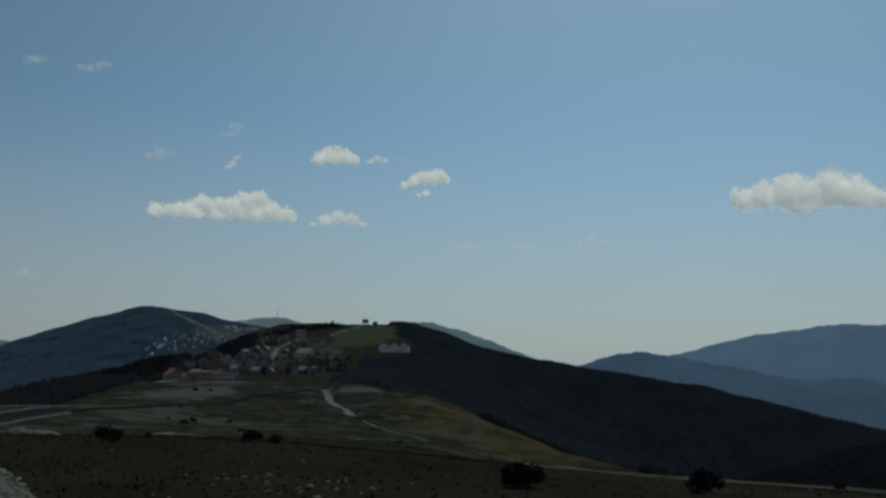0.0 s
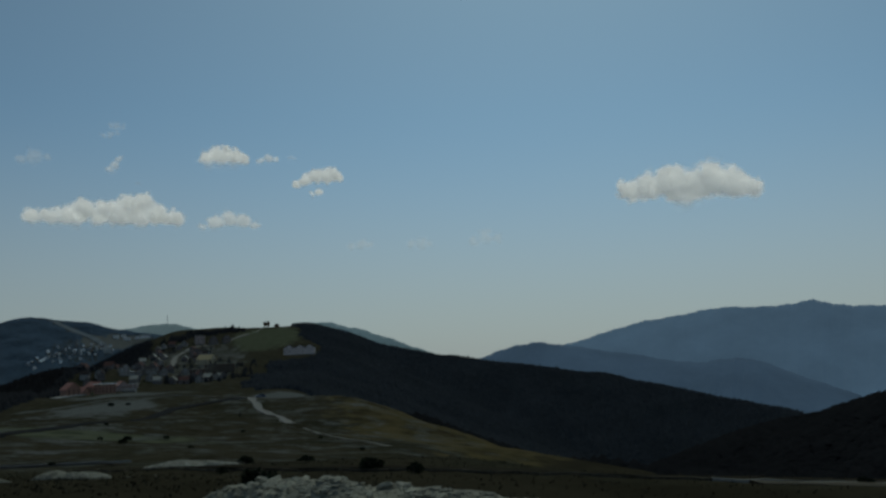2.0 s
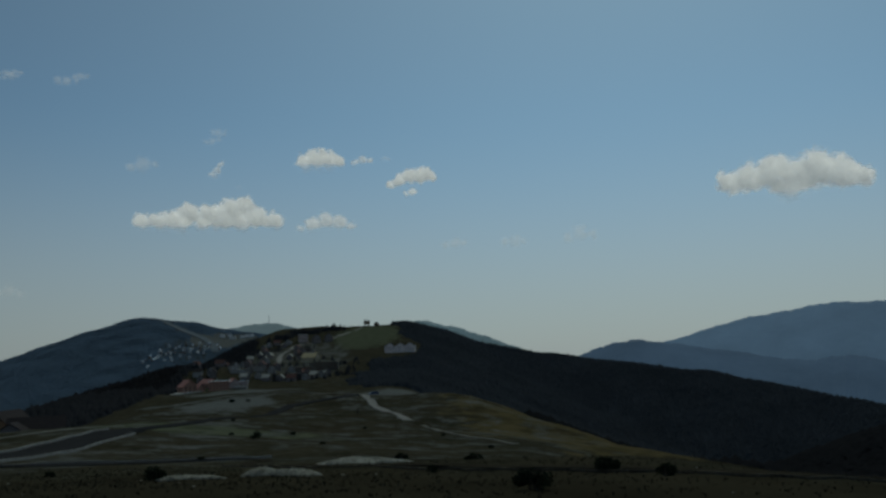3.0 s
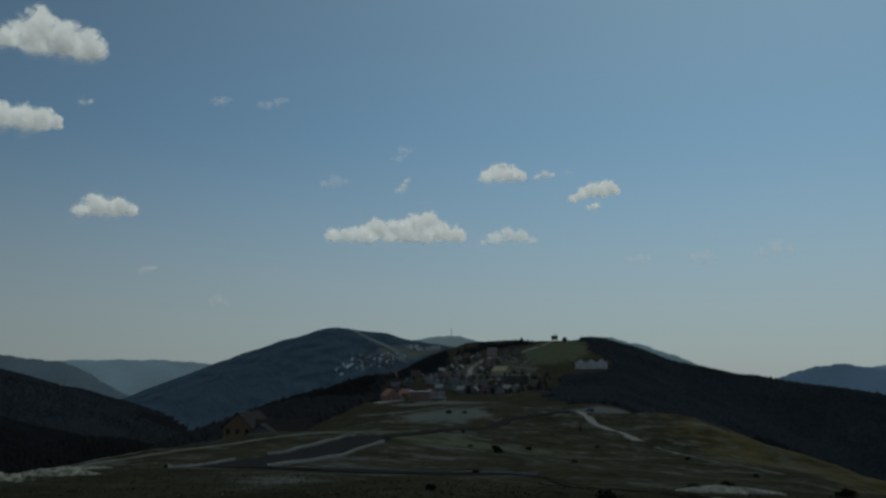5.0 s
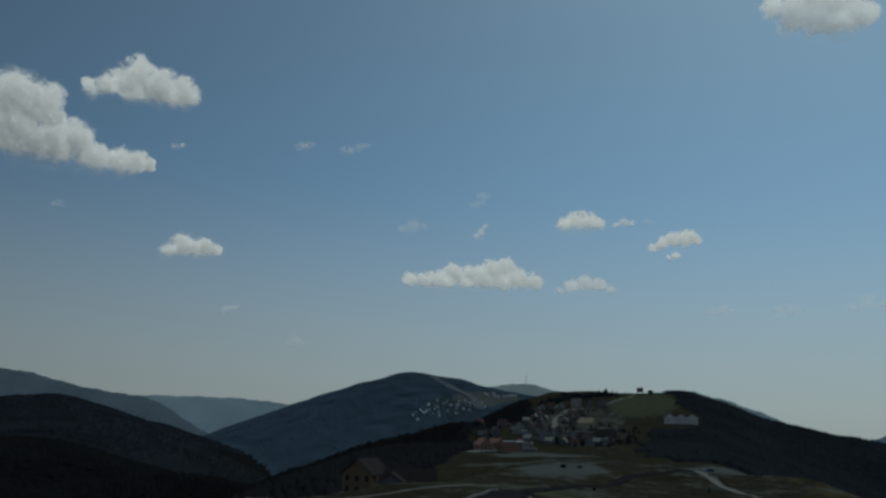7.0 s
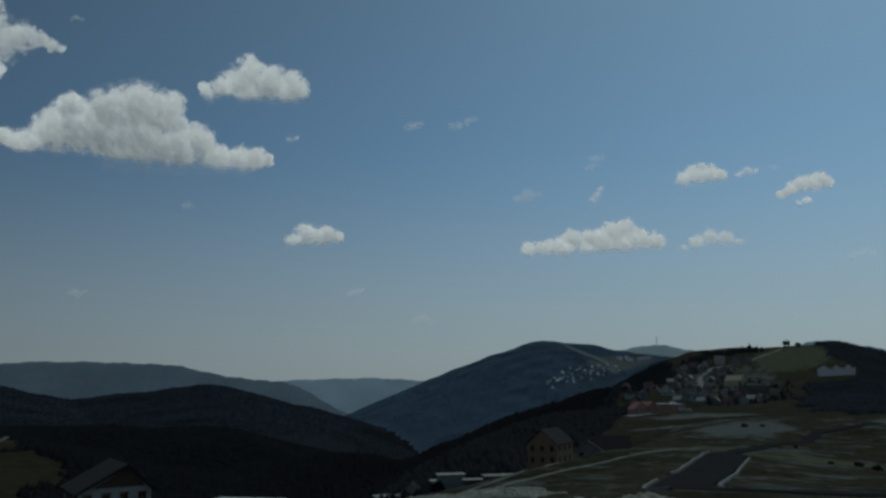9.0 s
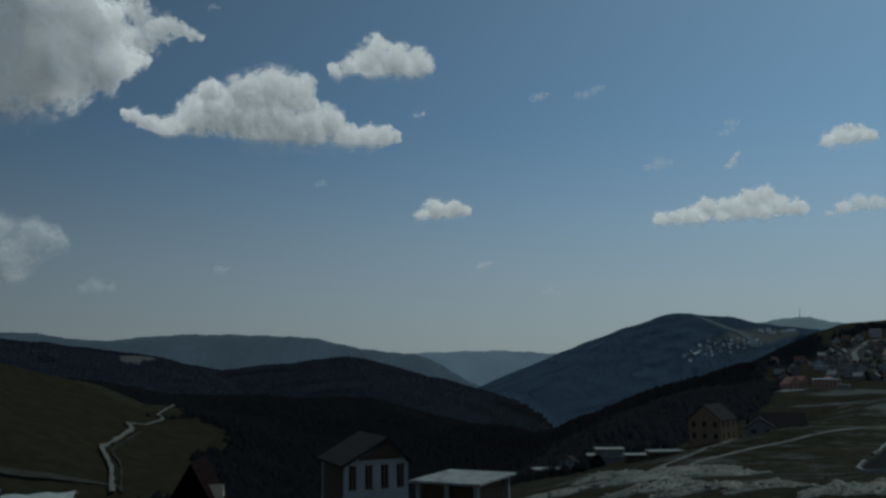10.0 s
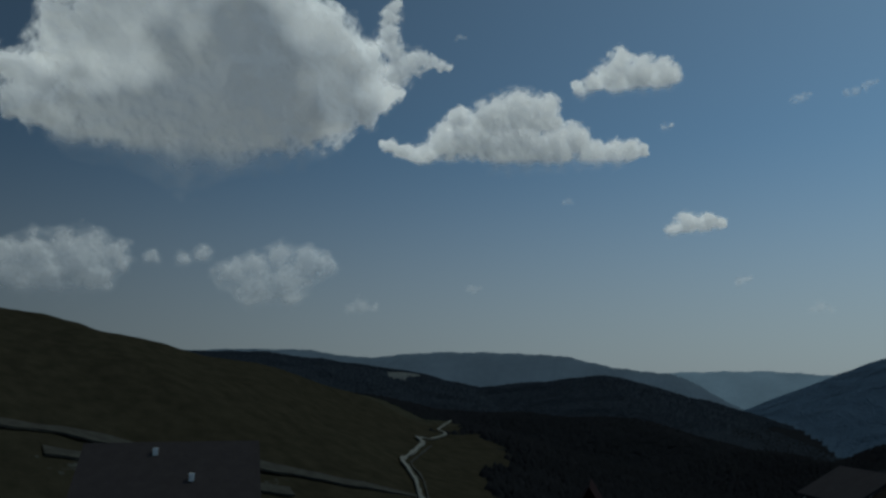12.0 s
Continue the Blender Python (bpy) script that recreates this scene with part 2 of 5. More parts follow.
def spine(px, py, pts, slope, crest, flat=0.0):
    """Height of a ridge whose crest runs through pts, falling off to both sides."""
    best = np.full(px.shape, -1e9)
    for (x0, y0, z0), (x1, y1, z1) in zip(pts, pts[1:]):
        dx, dy = x1 - x0, y1 - y0
        s = np.clip(((px - x0) * dx + (py - y0) * dy) / (dx * dx + dy * dy), 0, 1)
        d = np.maximum(np.hypot(px - x0 - s * dx, py - y0 - s * dy) - flat, 0)
        z = z0 + s * (z1 - z0) - slope * (np.sqrt(d * d + crest * crest) - crest)
        best = np.maximum(best, z)
    return best


ROAD_X = (-400, -200, -140, -96, -73, -57, -44, -27, 0, 60, 200)
ROAD_Y = (-190, -110, -50, -9, 7, 15, 17, 15, -1, -40, -130)
ROAD_Z = (14.1, 8.1, 4.3, 1.4, 0.1, -0.2, -0.9, -1.3, -1.6, -2.4, -5)


def road_y(x):
    return np.interp(x, ROAD_X, ROAD_Y)


def road_z(x):
    return np.interp(x, ROAD_X, ROAD_Z)


MEADOW_Y = (-60, -12, -5, 5, 14, 30, 60, 75, 100, 130, 170, 250, 326, 388, 520, 680, 850, 960, 1040, 1200, 1395, 1500, 1700)
MEADOW_Z = (10, 1.5, 0, 0, -2.4, -4.0, -7.6, -8.6, -9.9, -12.0, -14.4, -16.3, -16.6, -15.5, -18, -22, -19, -18, -7, 17, 55, 50, 0)
EDGE_Y = (-100, 0, 60, 118, 222, 310, 600, 900, 1200, 1400, 1700)
EDGE_L = (-200, -195, -190, -178, -215, -232, -250, -262, -296, -294, -400)
EDGR_Y = (0, 40, 60, 80, 110, 140, 180, 238, 300, 350, 450, 700, 1040, 1300, 1400, 1700)
EDGR_R = (400, 260, 135, 60, 54, 52, 48, 38, 10, -22, -60, -65, -60, -100, -100, 40)


def meadow(px, py):
    v = py - road_y(px)
    near = np.exp(-np.clip(v, 0, None) / 45)
    z = np.interp(v * near + py * (1 - near), MEADOW_Y, MEADOW_Z) + near * road_z(px)
    # the meadow leans down to the east in the middle and to the west along its rim
    z = z - 0.083 * np.clip(px + 105, 0, 160) * np.interp(py, (90, 170, 300, 370, 450), (0, 0.6, 1, 0.3, 0))
    z = z - np.clip(-131 - px, 0, 110) * np.interp(py, (0, 60, 150, 200, 330, 500), (0.02, 0.12, 0.18, 0.26, 0.25, 0.02))
    z = z - 0.10 * np.clip(-95 - px, 0, 40) * np.interp(py, (0, 20, 60, 130, 170), (0, 0.6, 1, 1, 0))
    # a swell on its eastern shoulder, hollow below it
    for bx, by, wx, wy, bz in ((-8, 388, 30, 42, 4.6), (28, 335, 20, 36, 2.4), (38, 222, 22, 46, -2.9)):
        z = z + bz * np.exp(-((px - bx) / wx) ** 2 - ((py - by) / wy) ** 2)
    # the bank above the narrow lane
    z = z + np.interp(px, (-85, -55, -12, 5, 30, 60), (0, 1.45, 1.45, 0.45, -0.45, -1.3)) * np.interp(py, (34, 50, 62, 74, 105), (0, 0.75, 1, 1, 0))
    # the hollow that falls away behind the lane
    z = z - np.interp(px, (-6, 14, 60, 90), (0, 1, 1, 0)) * np.interp(py, (61, 68, 78, 90, 110, 140, 180, 215, 250), (0, 1.0, 3.0, 5.2, 7, 7.5, 5.5, 2.5, 0))
    dl = np.clip(np.interp(py, EDGE_Y, EDGE_L) - px, 0, None)
    dr = np.clip(px - np.interp(py, EDGR_Y, EDGR_R), 0, None)
    z = z - 0.45 * (np.sqrt(dl * dl + 400) - 20) - 0.40 * (np.sqrt(dr * dr + 400) - 20)
    return z


RIDGES = (
    # crest, slope, crest rounding, flat width
    (((-420, -330, 80), (-540, -80, 58), (-560, 80, 39), (-590, 140, 30), (-660, 240, 19), (-725, 320, 8), (-790, 440, -9), (-800, 560, -28), (-754, 606, -27), (-670, 685, -34), (-554, 767, -68), (-480, 800, -95)), 0.46, 50, 0),
    (((-2100, 300, 80), (-1970, 690, 73), (-1896, 863, 74), (-1829, 990, 59), (-1729, 1147, 33), (-1604, 1305, -8), (-1500, 1420, 6), (-1408, 1501, 18), (-1270, 1611, -31), (-1123, 1708, -110)), 0.36, 70, 0),
    (((-1561, 1974, -165), (-1424, 2057, -108), (-1206, 2188, -14), (-1079, 2250, 35), (-962, 2299, 99), (-871, 2334, 129), (-775, 2365, 115), (-663, 2396, 90), (-470, 2290, 64), (-280, 1750, 42)), 0.40, 60, 0),
    (((-470, 810, -70), (-423, 837, -54), (-392, 851, -39), (-348, 867, -18), (-303, 882, -5), (-230, 900, -6)), 0.42, 30, 0),
    (((-165, 1400, 46), (-55, 1406, 33), (19, 1400, 16), (123, 1380, -2), (353, 1300, -36), (522, 1200, -77), (621, 1110, -101), (700, 1000, -135)), 0.40, 40, 0),
    (((-190, 40, -16), (-260, 110, -30), (-330, 165, -39), (-395, 214, -43), (-483, 286, -38), (-514, 302, -34), (-560, 372, -33), (-638, 431, -30)), 0.33, 18, 14),
    (((600, 380, 10), (386, 583, -35), (330, 618, -53), (273, 647, -80), (200, 690, -120)), 0.42, 30, 0),
)


def ground_z(px, py, rough=True):
    px, py = np.asarray(px, float), np.asarray(py, float)
    z = meadow(px, py)
    for pts, slope, crest, flat in RIDGES:
        z = sm(z, spine(px, py, pts, slope, crest, flat), 12)
    z = sm(z, np.full(px.shape, -260.0), 40)
    # ground west of the bend, dropped along camera bearings to fit its view
    bearing = np.degrees(np.arctan2(-(px + 50), py - 16))
    z = z - 1.9 * np.interp(bearing, (-180, -100, 38, 46, 170, 180), (1, 0, 0, 1, 1, 1)) * (1 - np.exp(-np.clip(py - road_y(px), 0, None) / 45))
    if rough:
        far = np.clip((np.hypot(px + 45, py) - 30) / 400, 0, 1)
        z = z + (0.25 + 1.6 * far) * (np.sin(px * 0.043 + 1.3 * np.sin(py * 0.031)) * np.sin(py * 0.037 + 1.1 * np.sin(px * 0.027))) \
              + (0.07 + 0.3 * far * far) * np.sin(px * 0.17 + 2 * np.sin(py * 0.11)) * np.sin(py * 0.19 + 1.7 * np.sin(px * 0.13)) \
              + 0.07 * np.sin(px * 0.9 + 2 * np.sin(py * 0.7)) * np.sin(py * 1.1 + 1.7 * np.sin(px * 0.8))
    return z


def gz(x, y):
    return float(ground_z(np.array([x]), np.array([y]))[0])


WOOD_LY = (-100, 0, 60, 118, 222, 280, 310, 374, 457, 560, 625, 700, 760, 830, 1200, 1700)
WOOD_LX = (-200, -195, -190, -178, -202, -198, -195, -187, -184, -211, -228, -238, -248, -282, -288, -420)
WOOD_RY = (0, 40, 60, 80, 110, 140, 180, 238, 300, 350, 450, 600, 700, 950, 1040, 1070, 1100, 1160, 1300, 1400, 1700)
WOOD_RX = (400, 260, 155, 46, 40, 44, 52, 60, 54, 28, -40, -95, -112, -126, -130, -112, -80, -62, -105, -118, 30)


def forest_at(px, py):
    """1 where spruce forest stands."""
    wob = 12 * np.sin(py * 0.05) + 9 * np.sin(py * 0.021 + px * 0.03)
    left = np.interp(py, WOOD_LY, WOOD_LX) - px
    right = px - np.interp(py, WOOD_RY, WOOD_RX)
    f = np.maximum(np.clip((left - 2 + wob * 0.3) / 6, 0, 1), np.clip((right + wob * 0.5) / 8, 0, 1))
    # open grass of the near hill beside the track, and round the top of the far village
    side = (px + 150) * 0.622 + (py - 40) * 0.783          # east of the track line
    hill = np.clip((1 - np.hypot((px + 590) / 330, (py - 60) / 440)) * 8, 0, 1) * np.clip((22 + wob - side) / 34, 0, 1)
    open_top = np.clip(np.maximum(1 - np.hypot((px + 655) / 62, (py - 2205) / 52), 1 - np.hypot((px + 606) / 66, (py - 2265) / 62)) * 6, 0, 1)
    open_top = np.maximum(open_top, 0.45 * np.clip((1 - np.hypot((px + 680) / 85, (py - 2105) / 120)) * 6, 0, 1))
    piste = (np.abs(px - np.interp(py, (2190, 2216, 2243, 2295, 2330), (-620, -680, -731, -799, -850))) < 22) & (py > 2180) & (py < 2345)
    cleared = np.hypot((px + 1662) / 28, (py - 1123) / 45) < 1
    open_top = np.where(piste | cleared, 1, open_top)
    f = np.where((px < -100) & (px > -560), f * np.clip((side - 6 + wob) / 34, 0, 1), f)
    return f * (1 - hill) * (1 - open_top)


def pine_side(px, py):
    """True on the ridge across the valley, false on the far hill."""
    a, c = [spine(np.asarray(px, float), np.asarray(py, float), RIDGES[k][0], RIDGES[k][1], RIDGES[k][2]) for k in (1, 2)]
    return a > c


def on_near_hill(px, py):
    """True on the dark hill that closes the valley to the east."""
    return (px > 120) & (py < 760) & (py < 1100 - 0.9 * px)


def ellipse(px, py, x, y, a, c, rot=0.0):
    u, v = px - x, py - y
    k, s = math.cos(radians(rot)), math.sin(radians(rot))
    return np.clip(1.6 * (1 - np.hypot((u * k + v * s) / a, (v * k - u * s) / c)), 0, 1)


def build_ground():
    az = np.concatenate([np.arange(-45, 95, 0.3), np.arange(95, 315, 4.0)])
    rad = 2.5 * 1.02 ** np.arange(0, 383)
    rad = rad[rad < 4850]
    a, r = np.meshgrid(np.radians(az), rad)
    px, py = -45 - np.sin(a) * r, np.cos(a) * r
    pz = ground_z(px, py)
    n, k = px.shape
    verts = np.stack([px, py, pz], -1).reshape(-1, 3)
    i, j = np.meshgrid(np.arange(n - 1), np.arange(k), indexing="ij")
    jn = (j + 1) % k
    faces = np.stack([i * k + j, (i + 1) * k + j, (i + 1) * k + jn, i * k + jn], -1).reshape(-1, 4)[:, ::-1]
    me = bpy.data.meshes.new("ground")
    me.from_pydata(verts.tolist() + [(-45, 0, gz(-45, 0))], [], faces.tolist() + [(n * k, (q + 1) % k, q) for q in range(k)])
    me.polygons.foreach_set("use_smooth", [True] * len(me.polygons))
    x, y = np.append(verts[:, 0], -45), np.append(verts[:, 1], 0)
    covers = {
        # also paints cloud shade on the west hill; darkens ground behind the lane
        "turf_and_shade": np.maximum.reduce([0.40 * np.clip((900 - y) / 60, 0, 1) * np.clip((x + 260) / 30, 0, 1), 1.2 * np.clip((1 - np.hypot((x + 520) / 380, (y - 40) / 430)) * 4, 0, 1), 0.75 * ellipse(x, y, -60, 40, 150, 60), 0.45 * ellipse(x, y, -150, 60, 60, 120), 0.25 * ellipse(x, y, -150, 880, 90, 190), 0.4 * ellipse(x, y, -60, 230, 60, 120),
                                     0.9 * np.clip((x - np.interp(y, (78, 110, 180, 230, 260), (-6, -4, 6, 22, 45))) / 18, 0, 1) * np.clip((y - 77) / 5, 0, 1) * np.clip((270 - y) / 20, 0, 1)]),
        "forest": forest_at(x, y),
        # the next two covers paint distance haze into the woodland floor
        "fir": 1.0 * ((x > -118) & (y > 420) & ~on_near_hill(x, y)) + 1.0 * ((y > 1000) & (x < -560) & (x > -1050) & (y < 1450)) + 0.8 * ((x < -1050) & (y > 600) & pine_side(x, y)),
        "far_haze": 1.0 * ((y > 1450) & ~pine_side(x, y)),
        "grass": np.maximum(1.1 * ellipse(x, y, -150, 1290, 70, 150), 0.7 * ellipse(x, y, -95, 240, 60, 30)),
        "dry": np.maximum.reduce([1.1 * ellipse(x, y, 14, 330, 52, 170, 5), 0.25 * ellipse(x, y, -150, 1330, 80, 90)]),
        # the broad resort patch greys the ground to paint in distance haze
        "bare": np.maximum.reduce([ellipse(x, y, -130, 420, 55, 40), ellipse(x, y, -40, 440, 45, 40), 0.8 * ellipse(x, y, -160, 560, 60, 60),
                                   0.3 * ellipse(x, y, -130, 800, 90, 220), 0.5 * np.clip(2 * ellipse(x, y, -225, 1060, 95, 260), 0, 1), 0.6 * ellipse(x, y, -170, 640, 80, 60), 0.5 * ellipse(x, y, -374, 95, 10, 75), 0.9 * ellipse(x, y, -115, 350, 30, 50), 0.6 * ellipse(x, y, -127, 126, 24, 20), 0.55 * ellipse(x, y, -110, 97, 24, 11), 0.5 * ellipse(x, y, -150, 140, 16, 14), 0.9 * ellipse(x, y, -740, 2270, 36, 110, 25), 1.2 * np.clip(5 * ellipse(x, y, -655, 2205, 68, 58), 0, 1), 1.2 * np.clip(5 * ellipse(x, y, -605, 2270, 85, 75), 0, 1),
                                   ellipse(x, y, -1662, 1123, 70, 90), 0.39 * np.clip((1 - np.hypot((x + 70) / 120, (y - 270) / 230)) * 4, 0, 1), 0.2 * ellipse(x, y, -60, 30, 90, 14)]),
    }
    for key, val in covers.items():
        at = me.attributes.new(key, 'FLOAT', 'POINT')
        at.data.foreach_set("value", val.astype(np.float32))
    me.materials.append(M_GROUND)
    me.validate()
    return tagged(new("ground", me), "rough mountain meadow and forest floor of brown grass and stones", "ground", kind="structure")


build_ground()

# ---- far backdrop ----
def backdrop(name, pts, base, label, depth=260.0, wob=6.0, foot=-420.0):
    """A far ridge: rounded crest through pts, falling towards the viewer."""
    px = np.array([p[0] for p in pts], float)
    py = np.array([p[1] for p in pts], float)
    pz = np.array([p[2] for p in pts], float)
    s = np.linspace(0, len(pts) - 1, 60 * (len(pts) - 1) + 1)
    ctrl = np.arange(len(pts))
    def curve(v):
        fine = np.interp(s, ctrl, v)
        k = np.ones(31) / 31
        return np.convolve(np.pad(fine, 15, mode="edge"), k, "valid")
    cx, cy, cz = curve(px), curve(py), curve(pz)
    rr = np.hypot(cx + 45, cy)
    ux, uy = (cx + 45) / rr, cy / rr
    verts, faces = [], []
    rows = 14
    for q in range(rows):
        f = q / (rows - 1)
        drop = (foot - cz) * (max(0, f - 1 / (rows - 1)) ** 1.35)
        bump_ = wob * (np.sin(s * 9 + q * 0.6) + 0.6 * np.sin(s * 23 + q) + 0.4 * np.sin(s * 57 + 2 * q)) * (0.25 + f)
        o = 60.0 if q == 0 else -depth * 3 * (f - 1 / (rows - 1))
        verts += list(zip(cx + ux * o, cy + uy * o, (cz + drop + bump_) if q else cz - 60))
    k = len(s)
    for q in range(rows - 1):
        for j in range(k - 1):
            faces.append((q * k + j, q * k + j + 1, (q + 1) * k + j + 1, (q + 1) * k + j))
    me = bpy.data.meshes.new(name)
    me.from_pydata(verts, [], faces)
    me.polygons.foreach_set("use_smooth", [True] * len(me.polygons))
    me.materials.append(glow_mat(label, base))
    return tagged(new(name, me), label, "mountain", kind="structure")


# each ridge glows in its own painted haze colour
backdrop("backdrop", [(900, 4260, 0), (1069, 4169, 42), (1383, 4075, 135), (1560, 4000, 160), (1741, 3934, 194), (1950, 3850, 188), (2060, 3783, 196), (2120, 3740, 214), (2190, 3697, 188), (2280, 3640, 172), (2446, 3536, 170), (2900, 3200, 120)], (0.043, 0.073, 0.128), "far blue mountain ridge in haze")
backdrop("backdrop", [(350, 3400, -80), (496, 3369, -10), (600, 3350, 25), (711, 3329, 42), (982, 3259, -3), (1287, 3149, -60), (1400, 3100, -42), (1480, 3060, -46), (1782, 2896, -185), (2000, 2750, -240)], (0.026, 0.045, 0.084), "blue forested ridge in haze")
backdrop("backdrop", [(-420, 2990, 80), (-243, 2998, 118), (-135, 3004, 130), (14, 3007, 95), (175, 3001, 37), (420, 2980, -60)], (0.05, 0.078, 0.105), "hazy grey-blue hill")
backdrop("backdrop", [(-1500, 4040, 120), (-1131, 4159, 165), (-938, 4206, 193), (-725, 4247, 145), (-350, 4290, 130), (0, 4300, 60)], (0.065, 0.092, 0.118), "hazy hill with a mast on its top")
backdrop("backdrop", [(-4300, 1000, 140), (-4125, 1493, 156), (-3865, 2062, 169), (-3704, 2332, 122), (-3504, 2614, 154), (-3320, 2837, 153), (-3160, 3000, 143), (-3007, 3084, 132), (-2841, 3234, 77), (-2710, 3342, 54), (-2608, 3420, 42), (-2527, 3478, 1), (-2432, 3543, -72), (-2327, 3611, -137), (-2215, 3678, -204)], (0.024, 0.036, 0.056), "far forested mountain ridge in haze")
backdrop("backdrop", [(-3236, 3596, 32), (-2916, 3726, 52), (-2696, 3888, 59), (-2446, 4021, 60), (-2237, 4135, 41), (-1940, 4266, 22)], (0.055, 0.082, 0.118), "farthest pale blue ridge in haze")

# ---- sky clouds ----
def lattice(x, y, seed):
    """Smooth value noise in 0..1 on a unit lattice."""
    table = np.random.default_rng(seed).random((64, 64))
    i, j = np.floor(x).astype(int), np.floor(y).astype(int)
    u, v = x - i, y - j
    u, v = u * u * (3 - 2 * u), v * v * (3 - 2 * v)
    g = lambda p, q: table[p % 64, q % 64]
    return (g(i, j) * (1 - u) + g(i + 1, j) * u) * (1 - v) + (g(i, j + 1) * (1 - u) + g(i + 1, j + 1) * u) * v


def fractal(x, y, size, seed, octaves=6, gain=0.55):
    out, amp, tot = 0.0, 1.0, 0.0
    for k in range(octaves):
        out = out + amp * lattice(x / size + 7 * k, y / size + 3 * k, seed + k)
        tot += amp
        size, amp = size * 0.5, amp * gain
    return out / tot


def cloud_material():
    """Water droplets: they scatter the light on and let some through; thin edges show the sky behind. Bright crowns and
    grey bases are painted in as emission.
    """
    m = bpy.data.materials.new("cloud vapour")
    m.use_nodes = True
    nt = m.node_tree
    nt.nodes.remove(nt.nodes["Principled BSDF"])
    d = nt.nodes.new("ShaderNodeBsdfDiffuse")
    tl = nt.nodes.new("ShaderNodeBsdfTranslucent")
    for n in (d, tl):
        n.inputs["Color"].default_value = (0.94, 0.93, 0.94, 1)
    mx = nt.nodes.new("ShaderNodeMixShader")
    mx.inputs["Fac"].default_value = 0.35
    nt.links.new(d.outputs[0], mx.inputs[1])
    nt.links.new(tl.outputs[0], mx.inputs[2])
    em = nt.nodes.new("ShaderNodeEmission")       # painted glow, dimmed by the shade value stored in column
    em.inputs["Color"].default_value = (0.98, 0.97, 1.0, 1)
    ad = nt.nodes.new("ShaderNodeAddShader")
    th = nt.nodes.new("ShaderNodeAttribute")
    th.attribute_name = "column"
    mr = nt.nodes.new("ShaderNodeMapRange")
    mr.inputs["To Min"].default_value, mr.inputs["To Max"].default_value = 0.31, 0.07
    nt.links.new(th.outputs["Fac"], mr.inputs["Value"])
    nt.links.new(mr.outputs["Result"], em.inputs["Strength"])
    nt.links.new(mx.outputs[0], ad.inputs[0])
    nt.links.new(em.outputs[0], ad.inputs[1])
    tr = nt.nodes.new("ShaderNodeBsdfTransparent")
    at = nt.nodes.new("ShaderNodeAttribute")
    at.attribute_name = "vapour"
    fin = nt.nodes.new("ShaderNodeMixShader")
    nt.links.new(at.outputs["Fac"], fin.inputs["Fac"])
    nt.links.new(tr.outputs[0], fin.inputs[1])
    nt.links.new(ad.outputs[0], fin.inputs[2])
    nt.links.new(fin.outputs[0], nt.nodes["Material Output"].inputs["Surface"])
    return m


M_CLOUD = cloud_material()


def ease(v):
    v = np.clip(v, 0, 1)
    return v * v * (3 - 2 * v)


